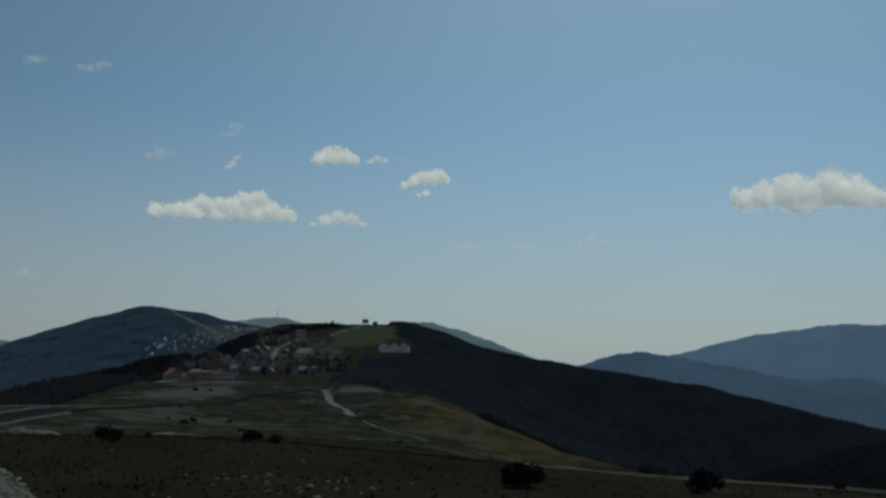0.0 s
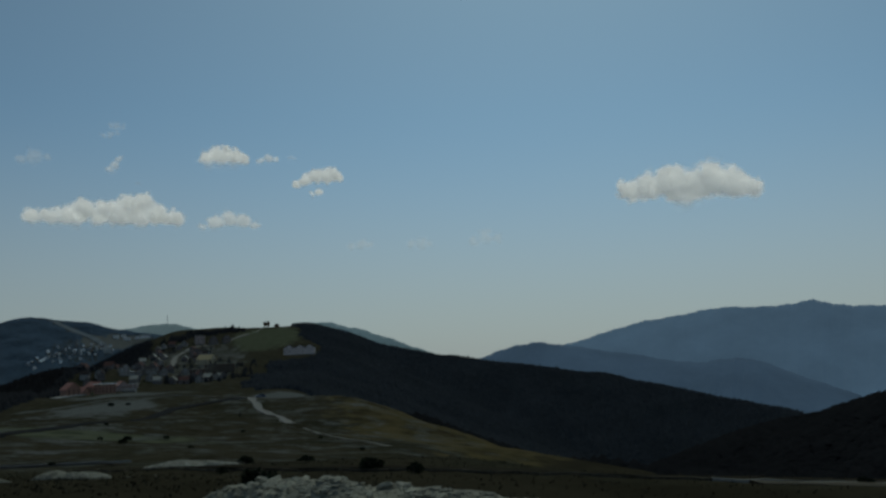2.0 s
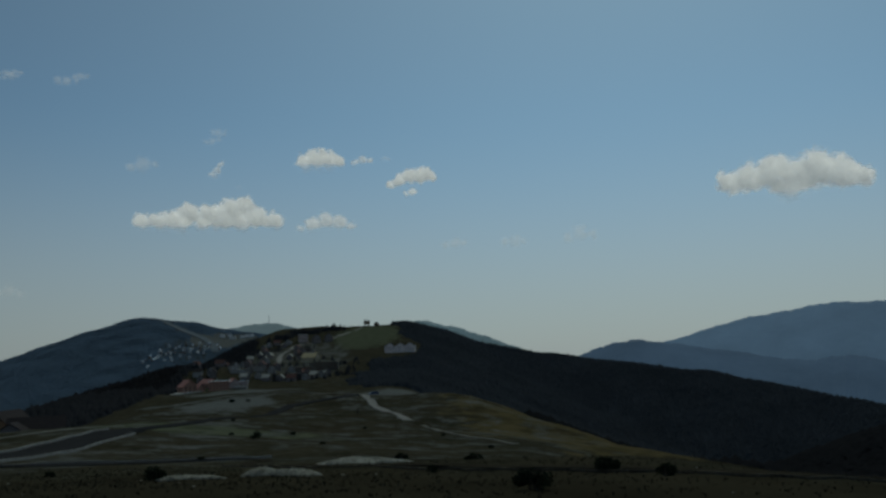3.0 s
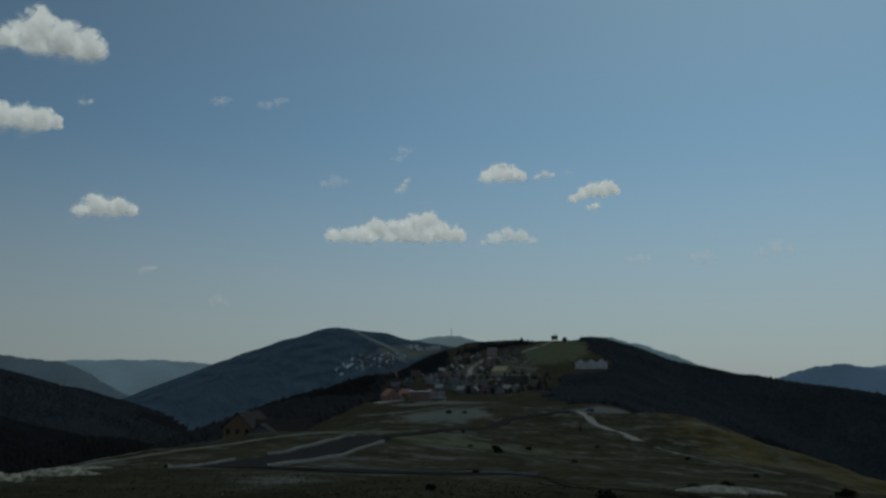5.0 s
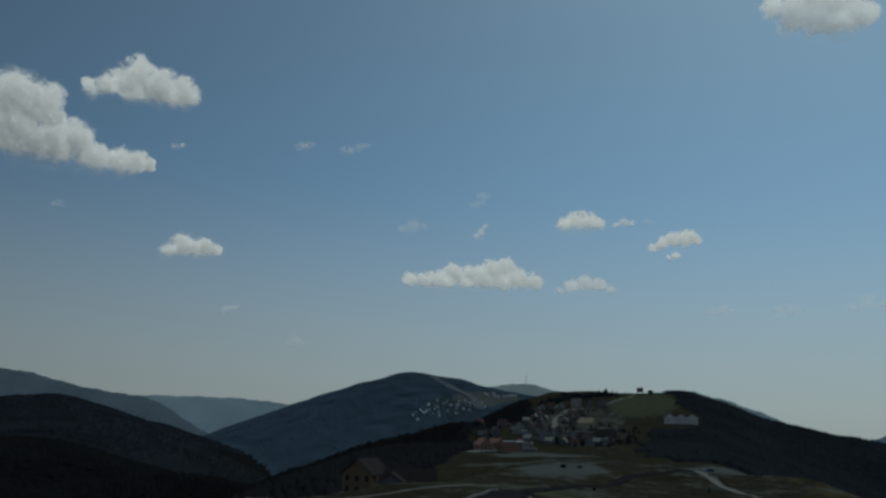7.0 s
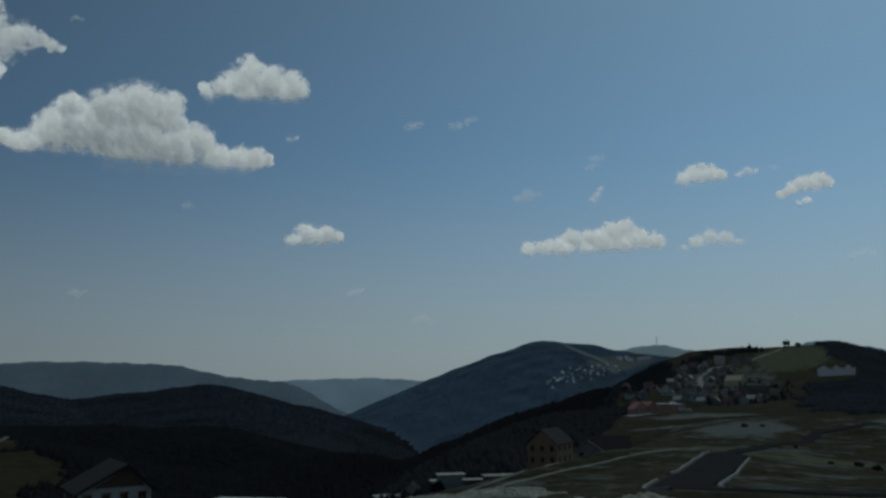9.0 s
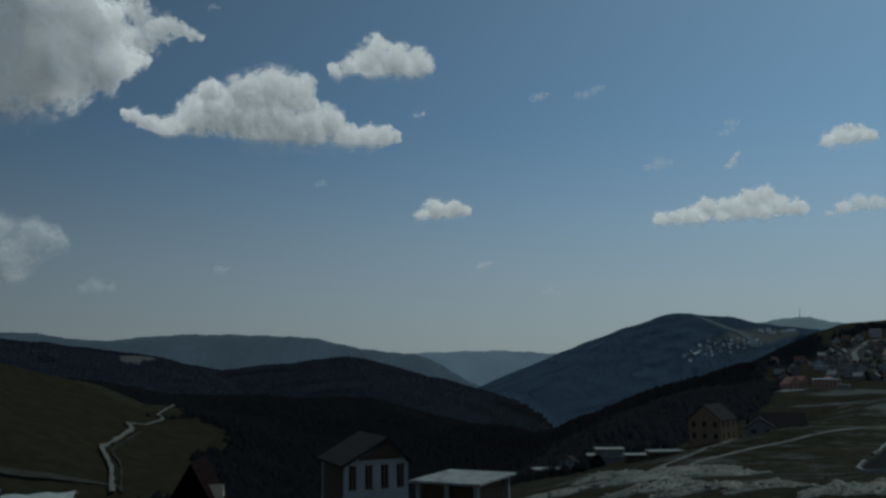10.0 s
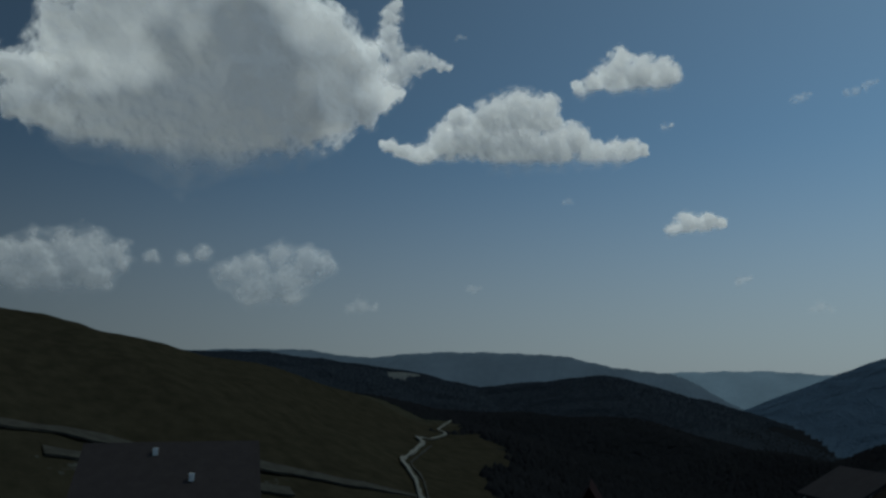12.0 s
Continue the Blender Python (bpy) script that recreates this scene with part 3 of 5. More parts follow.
def cloud(az, el, lobes, seed, label, thin=1.0, base=None, ragged=0.58, dist=4350.0, cell=4.0, melt=None):
    """Cumulus heaped from lobes (right, up, radius in metres): billowed relief, frayed soft rim, a base that thins out into the air."""
    big = float(np.median([l[2] for l in lobes]))
    melt = melt or 0.46 + 0.5 * (1 - thin)
    pad = 0.7 * big + 25
    x0, x1 = min(l[0] - l[2] for l in lobes) - pad, max(l[0] + l[2] for l in lobes) + pad
    z0, z1 = min(l[1] - l[2] for l in lobes) - pad, max(l[1] + l[2] for l in lobes) + pad
    if base is None:
        base = min(l[1] - 0.75 * l[2] for l in lobes)
    gx, gz_ = np.meshgrid(np.arange(x0, x1, cell), np.arange(z0, z1, cell))
    w1, w2 = max(45.0, 1.5 * big), max(22.0, 0.55 * big)
    wx = gx + 0.5 * w1 * (fractal(gx, gz_, w1, seed * 31 + 1, 3) - 0.5) + 1.1 * w2 * (fractal(gx, gz_, w2, seed * 31 + 5, 5, 0.55) - 0.5)
    wz = gz_ + 0.5 * w1 * (fractal(gx, gz_, w1, seed * 31 + 9, 3) - 0.5) + 1.1 * w2 * (fractal(gx, gz_, w2, seed * 31 + 13, 5, 0.55) - 0.5)
    bulk = np.full(gx.shape, -1.0)
    height, under, share = np.zeros(gx.shape), np.zeros(gx.shape), np.zeros(gx.shape)
    for x, z, r in lobes:
        q = 1 - np.hypot(wx - x, wz - z) / (r * 1.30)
        mine = np.exp(np.clip(q, -1, 1) * 9)         # painted shade: each lobe grey below, bright towards its upper right
        under += mine * np.clip(0.5 - 0.5 * ((wz - z) + 0.35 * (wx - x)) / r, 0, 1)
        share += mine
        bulk = sm(q, bulk, 0.34)
        height = sm(np.sqrt(np.clip(q * (2 - q), 0, 1)) * r, height, 0.25 * big)
    fray = fractal(gx, gz_, min(max(24.0, 0.5 * big), 70), seed * 31 + 23, 5, 0.62)
    low = ease((gz_ - base) / (0.6 * big + 12))
    edge = bulk + ragged * (fray - 0.5)
    dens = ease((edge - 0.03) / (melt + 0.5 * (1 - low)))
    vap = dens * thin * (0.4 + 0.6 * low)
    billow = fractal(gx, gz_, max(40.0, 0.9 * big), seed * 31 + 17, 4, 0.5)
    depth = height * 1.1 + min(0.9 * big, 90) * billow * ease(bulk * 3)
    # shade painted in: darker the more cloud lies above a place
    top_shade = np.cumsum(dens[::-1], axis=0)[::-1] * cell
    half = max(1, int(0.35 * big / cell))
    run = np.cumsum(np.pad(top_shade, ((0, 0), (half + 1, half)), mode="edge"), axis=1)
    top_shade = (run[:, 2 * half + 1:] - run[:, :-2 * half - 1]) / (2 * half + 1)
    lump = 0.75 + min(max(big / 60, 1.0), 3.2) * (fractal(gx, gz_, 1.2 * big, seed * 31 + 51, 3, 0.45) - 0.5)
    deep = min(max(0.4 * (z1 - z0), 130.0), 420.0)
    column = np.clip((1 - np.exp(-top_shade / deep)) * np.clip(height / 110, 0, 1) * lump * 0.9 + 1.1 * ease(bulk * 2.2) * (under / share - 0.26), 0, 1)
    n, k = gx.shape
    keep = vap > 0.006
    idx = np.arange(n * k).reshape(n, k)
    quad = np.stack([idx[:-1, :-1], idx[:-1, 1:], idx[1:, 1:], idx[1:, :-1]], -1).reshape(-1, 4)
    quad = quad[keep.ravel()[quad].any(1)]
    used = np.unique(quad)
    remap = np.full(n * k, -1)
    remap[used] = np.arange(len(used))
    verts = np.stack([gx, -depth, gz_], -1).reshape(-1, 3)[used]
    me = bpy.data.meshes.new("cloud")
    me.from_pydata(verts.tolist(), [], remap[quad].tolist())
    me.polygons.foreach_set("use_smooth", [True] * len(me.polygons))
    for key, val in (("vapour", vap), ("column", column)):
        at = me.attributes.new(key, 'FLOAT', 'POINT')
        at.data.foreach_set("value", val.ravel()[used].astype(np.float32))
    me.materials.append(M_CLOUD)
    ob = new("cloud", me)
    a, e = radians(az), radians(el)
    ob.matrix_world = pose(-45 - math.sin(a) * math.cos(e) * dist, math.cos(a) * math.cos(e) * dist, math.sin(e) * dist, el, 0, az)
    return tagged(ob, label, "cloud", group="fair-weather clouds", kind="thing")


FAIR = "white fair-weather cumulus cloud with a flat grey base"
cloud(-23.5, 10.6, [(-315, -3, 59), (-213, 16, 71), (-122, 38, 76), (-24, 0, 88), (70, 32, 88), (140, -1, 82), (211, -12, 65), (276, -30, 41), (-41, -53, 71)], 1, FAIR)
cloud(15.8, 9.5, [(-320, -18, 43), (-245, -18, 45), (-177, -10, 45), (-97, 25, 55), (-9, 15, 55), (102, 49, 58), (171, 66, 45), (223, 15, 55), (305, -4, 45), (67, -11, 60), (-132, -30, 40), (-32, -33, 43), (155, -21, 50)], 2, FAIR)
cloud(8.1, 9.1, [(-128, -21, 23), (-66, 2, 38), (2, 18, 43), (70, 11, 40), (128, -8, 23)], 3, "small white cloud with a flat base", thin=0.8)
cloud(8.2, 13.5, [(-96, -16, 43), (-31, -1, 53), (37, -7, 48), (-7, 39, 16), (82, -15, 28)], 4, "small white puffy cloud")
cloud(5.6, 13.4, [(-38, -10, 20), (4, 3, 25), (45, 7, 18)], 5, "tiny white cloud wisp", thin=0.7)
cloud(2.1, 11.9, [(-109, -8, 20), (-66, 8, 30), (-12, 29, 40), (42, 29, 40), (80, 40, 33), (104, 18, 20), (6, -52, 18), (-30, -63, 15)], 6, "small white puffy cloud")
cloud(15.3, 12.7, [(18, 29, 18), (2, 1, 21), (-23, -27, 20)], 7, "tiny slanting white cloud wisp", thin=0.6)
cloud(34.9, 10.2, [(-115, -15, 44), (-39, 14, 59), (46, 12, 53), (117, 2, 29)], 8, "small white cloud with a flat base")
cloud(47.9, 16.3, [(-613, -7, 27), (-572, -23, 38), (-531, -35, 41), (-484, -47, 44), (-432, -54, 50), (-382, -52, 59), (-284, 5, 88), (-213, 118, 59), (-162, 29, 111), (-45, 115, 111), (94, 139, 117), (194, 131, 100), (243, 99, 59), (-23, -23, 123), (122, -31, 123), (280, -42, 106), (363, 0, 77), (444, -73, 77), (558, -66, 65), (638, -62, 50), (703, -57, 30)], 9, "white heaped cloud with a ragged tail and flat base")
cloud(39.4, 20.1, [(-225, -38, 35), (-140, -16, 59), (-47, 16, 79), (-7, 79, 70), (63, 11, 82), (158, 1, 73), (222, 7, 62), (-30, -40, 53)], 10, "white puffy cloud with a heaped top")
cloud(36.5, 16.9, [(-16, -3, 21), (17, -3, 18)], 11, "tiny white cloud wisp", thin=0.7)
cloud(69.7, 20.2, [(-770, -46, 77), (-671, -93, 163), (-461, -28, 188), (-720, -220, 125), (-524, -212, 206), (-330, 97, 293), (-252, -163, 308), (-15, 163, 336), (16, -183, 322), (217, 247, 308), (291, -44, 346), (486, 131, 280), (575, -92, 260), (724, 60, 184), (26, -325, 150), (170, -352, 110), (815, -102, 161), (927, -90, 108), (-336, 277, 212), (-108, 463, 324), (280, 521, 236)], 12, "large grey-white cumulus cloud with bright ragged edges")
cloud(54.9, 22.0, [(-167, -189, 106), (-67, -122, 94), (4, -58, 70), (-63, 18, 70), (-80, 100, 59), (-70, 182, 53), (-176, 48, 32), (41, -46, 59), (75, -34, 53), (117, -25, 41), (160, -21, 35), (201, -40, 26), (233, -56, 21), (-131, 38, 38), (-42, 237, 38)], 13, "torn white shred of cloud", thin=0.85, base=-300, ragged=0.8, dist=4480.0)
cloud(76.8, 7.4, [(-202, 22, 82), (-104, 15, 99), (37, 64, 99), (148, 56, 108), (250, 35, 82), (117, -38, 129), (-51, -61, 129), (-179, -81, 117)], 14, "grey-white hazy cloud bank low over the hills", thin=0.5)
cloud(63.4, 7.1, [(-214, 16, 79), (-104, 36, 88), (6, 91, 79), (149, 67, 100), (235, 58, 70), (39, -34, 117), (-100, -66, 99), (90, -120, 70), (-120, -125, 60)], 15, "grey-white hazy cloud low over the hills", thin=0.45)
cloud(68.7, 8.1, [(-47, -19, 47), (40, 18, 50)], 16, "small grey-white hazy cloud", thin=0.4)
cloud(71.2, 7.8, [(-9, 7, 41), (12, -8, 29)], 17, "small grey-white hazy cloud", thin=0.35)
cloud(-7.5, 26.0, [(-199, 34, 53), (-98, 0, 77), (-4, -28, 88), (89, -58, 100), (164, -43, 77), (-23, 51, 74), (75, 47, 88)], 18, "white cloud with frayed edges", thin=0.9)

WISPS = ((-0.7, 7.6, 56), (-4.9, 7.6, 62), (-9.4, 7.8, 79), (28.0, 17.7, 34), (24.8, 17.8, 49), (15.3, 15.1, 38), (15.7, 14.6, 34), (20.1, 12.8, 68), (14.0, 11.6, 15), (3.9, 13.5, 24), (43.3, 12.0, 22), (32.3, 6.5, 38), (57.5, 5.0, 79), (49.9, 6.3, 38), (43.4, 12.2, 24), (27.8, 17.9, 29), (24.0, 18.1, 34), (27.7, 4.6, 56), (32.1, 6.6, 34), (28.3, 17.8, 27), (50.8, 23.2, 29))
for k, (a_, e_, w_) in enumerate(WISPS):
    cloud(a_, e_, [(-w_ * 0.8, -4, w_ * 0.35), (0, w_ * 0.12, w_ * 0.5), (w_ * 0.8, 3, w_ * 0.3)], 30 + k, "faint thin wisp of cloud", thin=0.26, base=-80, ragged=0.9, melt=0.75)

# ---- helpers for things ----
def part(name, bm, material, parent, label=""):
    me = bpy.data.meshes.new(name)
    bm.to_mesh(me)
    bm.free()
    me.materials.append(material)
    ob = new(name, me)
    ob.parent = parent
    return tagged(ob, label)


def box(bm, x0, x1, y0, y1, z0, z1):
    v = [bm.verts.new(p) for p in ((x0, y0, z0), (x1, y0, z0), (x1, y1, z0), (x0, y1, z0), (x0, y0, z1), (x1, y0, z1), (x1, y1, z1), (x0, y1, z1))]
    for f in ((0, 3, 2, 1), (4, 5, 6, 7), (0, 1, 5, 4), (1, 2, 6, 5), (2, 3, 7, 6), (3, 0, 4, 7)):
        bm.faces.new([v[i] for i in f])
    return v


def prism(bm, pts, y0, y1):
    """Closed outline in x and z, pulled from y0 to y1."""
    a = [bm.verts.new((x, y0, z)) for x, z in pts]
    c = [bm.verts.new((x, y1, z)) for x, z in pts]
    bm.faces.new(a)
    bm.faces.new(c[::-1])
    n = len(pts)
    for i in range(n):
        bm.faces.new((a[i], c[i], c[(i + 1) % n], a[(i + 1) % n]))
    bmesh.ops.recalc_face_normals(bm, faces=bm.faces[:])


def pierced(bm, w, z0, z1, y0, y1, holes):
    """A wall across x with rectangular holes (x0, x1, z0, z1) right through it, in one connected piece."""
    xs = sorted({-w / 2, w / 2, *[h[0] for h in holes], *[h[1] for h in holes]})
    zs = sorted({z0, z1, *[h[2] for h in holes], *[h[3] for h in holes]})
    nx, nz = len(xs) - 1, len(zs) - 1
    solid = [[not any(h[0] < (xs[i] + xs[i + 1]) / 2 < h[1] and h[2] < (zs[k] + zs[k + 1]) / 2 < h[3] for h in holes) for k in range(nz)] for i in range(nx)]
    vert = {}

    def v(i, k, y):
        if (i, k, y) not in vert:
            vert[i, k, y] = bm.verts.new((xs[i], y, zs[k]))
        return vert[i, k, y]

    full = lambda i, k: 0 <= i < nx and 0 <= k < nz and solid[i][k]
    for i in range(nx):
        for k in range(nz):
            if not solid[i][k]:
                continue
            bm.faces.new((v(i, k, y0), v(i + 1, k, y0), v(i + 1, k + 1, y0), v(i, k + 1, y0)))
            bm.faces.new((v(i, k + 1, y1), v(i + 1, k + 1, y1), v(i + 1, k, y1), v(i, k, y1)))
            for other, a, c in (((i - 1, k), (i, k), (i, k + 1)), ((i + 1, k), (i + 1, k + 1), (i + 1, k)), ((i, k - 1), (i + 1, k), (i, k)), ((i, k + 1), (i, k + 1), (i + 1, k + 1))):
                if not full(*other):
                    bm.faces.new((v(*a, y0), v(*c, y0), v(*c, y1), v(*a, y1)))


def turned(bm, k):
    bmesh.ops.rotate(bm, cent=(0, 0, 0), matrix=Matrix.Rotation(radians(90 * k), 3, 'Z'), verts=bm.verts[:])
    return bm


def window(parent, x, y, z0, w, h, frame_mat=None, pane=True, k=0):
    """A framed pane set into a wall that faces -y (then turned k quarter turns); y is the wall's outer face."""
    bm = bmesh.new()
    t = 0.08
    for a in ((-w / 2, -w / 2 + t, 0, h), (w / 2 - t, w / 2, 0, h), (-w / 2 + t, w / 2 - t, 0, t), (-w / 2 + t, w / 2 - t, h - t, h), (-t / 2, t / 2, t, h - t)):
        box(bm, x + a[0], x + a[1], y + 0.06, y + 0.16, z0 + a[2], z0 + a[3])
    win = part("window", turned(bm, k), frame_mat or M_FRAME, parent)
    if pane:
        bm = bmesh.new()
        box(bm, x - w / 2 + t * 0.9, x + w / 2 - t * 0.9, y + 0.10, y + 0.13, z0 + t * 0.9, z0 + h - t * 0.9)
        part("pane", turned(bm, k), M_GLASS, win)
    return win


def gabled_roof(w, d, eave, ridge, over=0.6, thick=0.22, shift=0.0):
    """Ridge along y; two slabs with eaves."""
    bm = bmesh.new()
    s = (ridge - eave) / (w / 2)
    x = w / 2 + over
    e = eave - s * over
    prism(bm, [(-x, e), (shift, ridge), (x, e), (x, e + thick), (shift, ridge + thick * 1.2), (-x, e + thick)], -d / 2 - over, d / 2 + over)
    return bm


def house(kind, label, x, y, rot, w, d, eave, rise, wall_mat, roof_mat, storeys=2, bays=3, chimney=False, z=None, gable_mat=None, sink=1.5, panes=True, group="houses of the mountain resort", over=0.6, sides=(0, 1, 3), sill=0.30, lintel=0.82, shift=0.0):
    """A gabled house with its front gable towards local -y; storeys with windows on the given sides."""
    top = new(kind)
    top.matrix_world = pose(x, y, gz(x, y) if z is None else z, 0, 0, rot)
    tagged(top, label, "house", group=group, kind="thing")
    sh = eave / storeys
    for k in range(4):
        span, deep = (w, d) if k % 2 == 0 else (d - 0.6, w)
        holes = []
        if k in sides:
            nb = bays if k % 2 == 0 else max(2, int(d / 4))
            for q in range(storeys):
                for i in range(nb):
                    cx = (i + 0.5) / nb * span - span / 2
                    ww = min(1.4, span / nb * 0.5)
                    holes.append((cx - ww / 2, cx + ww / 2, q * sh + sill * sh, q * sh + lintel * sh))
        bm = bmesh.new()
        pierced(bm, span, -sink, eave, -deep / 2, -deep / 2 + 0.3, holes)
        part("wall", turned(bm, k), wall_mat, top)
        for h in holes:
            window(top, (h[0] + h[1]) / 2, -deep / 2, h[2], h[1] - h[0], h[3] - h[2], pane=panes, k=k)
    for y0 in (-d / 2, d / 2 - 0.3):
        bm = bmesh.new()
        prism(bm, [(-w / 2, eave), (w / 2, eave), (shift, eave + rise)], y0, y0 + 0.3)
        part("gable", bm, gable_mat or wall_mat, top)
    part("roof", gabled_roof(w, d, eave, eave + rise, over, shift=shift), roof_mat, top)
    bm = bmesh.new()
    box(bm, -w / 2 + 0.3, w / 2 - 0.3, -d / 2 + 0.3, d / 2 - 0.3, sh - 0.15, sh + 0.1)
    part("floor_slab", bm, M_CONC, top)
    if chimney:
        bm = bmesh.new()
        box(bm, w * 0.15, w * 0.15 + 0.7, 0, 0.7, eave, eave + rise + 0.8)
        part("chimney", bm, M_BRICK, top)
    return top


def flat_block(kind, label, x, y, rot, w, d, h, wall_mat, roof_mat, z=None, columns=False, sink=1.5, storeys=1, bays=None, over=0.4, sides=(0, 1, 3)):
    """A flat-roofed block: overhanging slab on walls or, unfinished, on columns with floor slabs."""
    top = new(kind)
    top.matrix_world = pose(x, y, gz(x, y) if z is None else z, 0, 0, rot)
    tagged(top, label, "building", group="buildings on the slope", kind="thing")
    bm = bmesh.new()
    box(bm, -w / 2 - over, w / 2 + over, -d / 2 - over, d / 2 + over, h, h + 0.24)
    bmesh.ops.bevel(bm, geom=bm.edges[:], offset=0.04, segments=1, affect='EDGES')
    part("roof_slab", bm, roof_mat, top)
    sh = h / storeys
    if columns:
        for cx in np.linspace(-w / 2 + 0.3, w / 2 - 0.3, max(3, int(w / 3))):
            for cy in (-d / 2 + 0.3, d / 2 - 0.3):
                bm = bmesh.new()
                box(bm, cx - 0.2, cx + 0.2, cy - 0.2, cy + 0.2, -sink, h)
                part("column", bm, M_CONC, top)
        for q in range(1, storeys):
            bm = bmesh.new()
            box(bm, -w / 2, w / 2, -d / 2, d / 2, q * sh - 0.15, q * sh + 0.1)
            part("floor_slab", bm, M_CONC, top)
        bm = bmesh.new()
        box(bm, -w / 2 + 0.6, w / 2 - 0.6, -d / 2 + 0.8, d / 2 - 0.8, -sink, h)
        part("inner_wall", bm, wall_mat, top)
        return top
    for k in range(4):
        span, deep = (w, d) if k % 2 == 0 else (d - 0.6, w)
        holes = []
        if k in sides:
            nb = bays if bays and k % 2 == 0 else max(2, int(span / 4))
            for q in range(storeys):
                for i in range(nb):
                    cx = (i + 0.5) / nb * span - span / 2
                    ww = min(1.5, span / nb * 0.5)
                    holes.append((cx - ww / 2, cx + ww / 2, q * sh + 0.32 * sh, q * sh + 0.8 * sh))
        bm = bmesh.new()
        pierced(bm, span, -sink, h, -deep / 2, -deep / 2 + 0.3, holes)
        part("wall", turned(bm, k), wall_mat, top)
        for q in holes:
            window(top, (q[0] + q[1]) / 2, -deep / 2, q[2], q[1] - q[0], q[3] - q[2], k=k)
    return top


def strip(name, pts, width, material, label, lift=0.12, step=4.0, kind="structure", category="road"):
    """A road laid over the ground along pts."""
    p = np.array(pts, float)
    s = np.concatenate([[0], np.cumsum(np.hypot(*np.diff(p, axis=0).T))])
    n = max(2, int(s[-1] / step))
    u = np.linspace(0, s[-1], n)
    cx, cy = np.interp(u, s, p[:, 0]), np.interp(u, s, p[:, 1])
    for _ in range(3):
        cx[1:-1], cy[1:-1] = (cx[:-2] + 2 * cx[1:-1] + cx[2:]) / 4, (cy[:-2] + 2 * cy[1:-1] + cy[2:]) / 4
    tx, ty = np.gradient(cx), np.gradient(cy)
    q = np.hypot(tx, ty)
    nx, ny = -ty / q, tx / q
    worn = np.ones(n)
    if material in (M_TRACK, M_PATH, M_BANK):
        worn = np.clip(2.2 * fractal(u, u * 0 + width * 7, max(6.0, 3 * width), 90, 4) - 0.2, 0.2, 1.6)
        side = 0.9 * width * (fractal(u, u * 0 + width * 3, max(9.0, 5 * width), 91, 4) - 0.5)
        cx, cy = cx + nx * side, cy + ny * side
    cols = 5
    vs = []
    for k in range(cols):
        o = (k / (cols - 1) - 0.5) * width * worn
        x, y = cx + nx * o, cy + ny * o
        vs.append(np.stack([x, y, ground_z(x, y) + lift], -1))
    zmax = np.max([v[:, 2] for v in vs], axis=0)
    for v in vs:
        v[:, 2] = zmax * 0.35 + v[:, 2] * 0.65
    edge = [vs[0] - (0, 0, 0.8), *vs, vs[-1] - (0, 0, 0.8)]
    verts = np.concatenate(edge)
    faces = [(k * n + i, k * n + i + 1, (k + 1) * n + i + 1, (k + 1) * n + i) for k in range(len(edge) - 1) for i in range(n - 1)]
    me = bpy.data.meshes.new(name)
    me.from_pydata(verts.tolist(), [], faces)
    me.materials.append(material)
    return tagged(new(name, me), label, category, kind=kind)


# ---- roads ----
RX = np.linspace(-330, 150, 70)
strip("road", [(x, float(road_y(x))) for x in RX], 6.0, M_ASPHALT, "grey asphalt mountain road along the slope", lift=0.1)
strip("road", [(-58, 158), (-65, 148), (-73, 136), (-81, 127), (-88, 122), (-94, 124), (-97, 133), (-98.2, 145), (-99, 165), (-99.8, 190), (-101, 215)], 8.4, M_ASPHALT, "grey asphalt road with a hairpin bend", lift=0.15, step=2.0)
# width cut so that less asphalt shows from the camera
strip("road", [(-102, 213), (-102, 245), (-96, 280), (-92, 300), (-87, 350), (-64, 390)], 4.2, M_ASPHALT, "narrowed upper stretch of the asphalt road", lift=0.14, step=2.5)
strip("road", [(-60, 156), (-55, 152), (-51, 142), (-48, 115), (-41, 94), (-33, 83), (-25, 72.5), (-19, 65.5), (-14, 61.5), (-9, 59.5), (-2, 58.5), (6, 56.5), (14, 55.5), (24, 54.5), (40, 52.5), (80, 48), (160, 30)], 1.8, M_LANE, "narrow dark earth lane across the meadow", lift=0.12, step=2.5)
strip("road", [(-160, 430), (-120, 412), (-90, 398), (-64, 392), (-55, 350), (-46, 322), (-38, 298)], 2.8, M_TRACK, "pale gravel track down the slope", lift=0.2)
strip("road", [(-33, 288), (-24, 262), (-14, 232), (-8, 218)], 1.1, M_PATH, "narrow pale footpath across dry grass", lift=0.15)
strip("road", [(-340, 178), (-395, 214), (-430, 232), (-483, 286), (-514, 302), (-545, 352), (-600, 388), (-638, 431)], 1.8, M_PATH, "pale stony track winding up to the woods", lift=1.5)
strip("road", [(-344, 184), (-398, 221), (-434, 240), (-484, 292)], 0.9, M_BANK, "worn side rut of the stony track", lift=0.7)
strip("road", [(-394, 20), (-396, 50), (-397, 66), (-396, 81), (-391, 110), (-386, 130), (-381, 148), (-376, 166), (-370, 184), (-362, 196)], 9.0, M_BANK, "broad stony track along the foot of the hill", lift=0.35)
strip("road", [(-381, 60), (-378, 85), (-375, 103), (-373, 120), (-368, 140)], 7.0, M_BANK, "stony bank below the track on the hill", lift=0.3)
strip("road", [(-845, 2322), (-799, 2295), (-731, 2243), (-680, 2216), (-640, 2180), (-620, 2130)], 20, M_PISTE_HAZE, "pale piste cut through the woods of the far hill", lift=0.8, step=8)

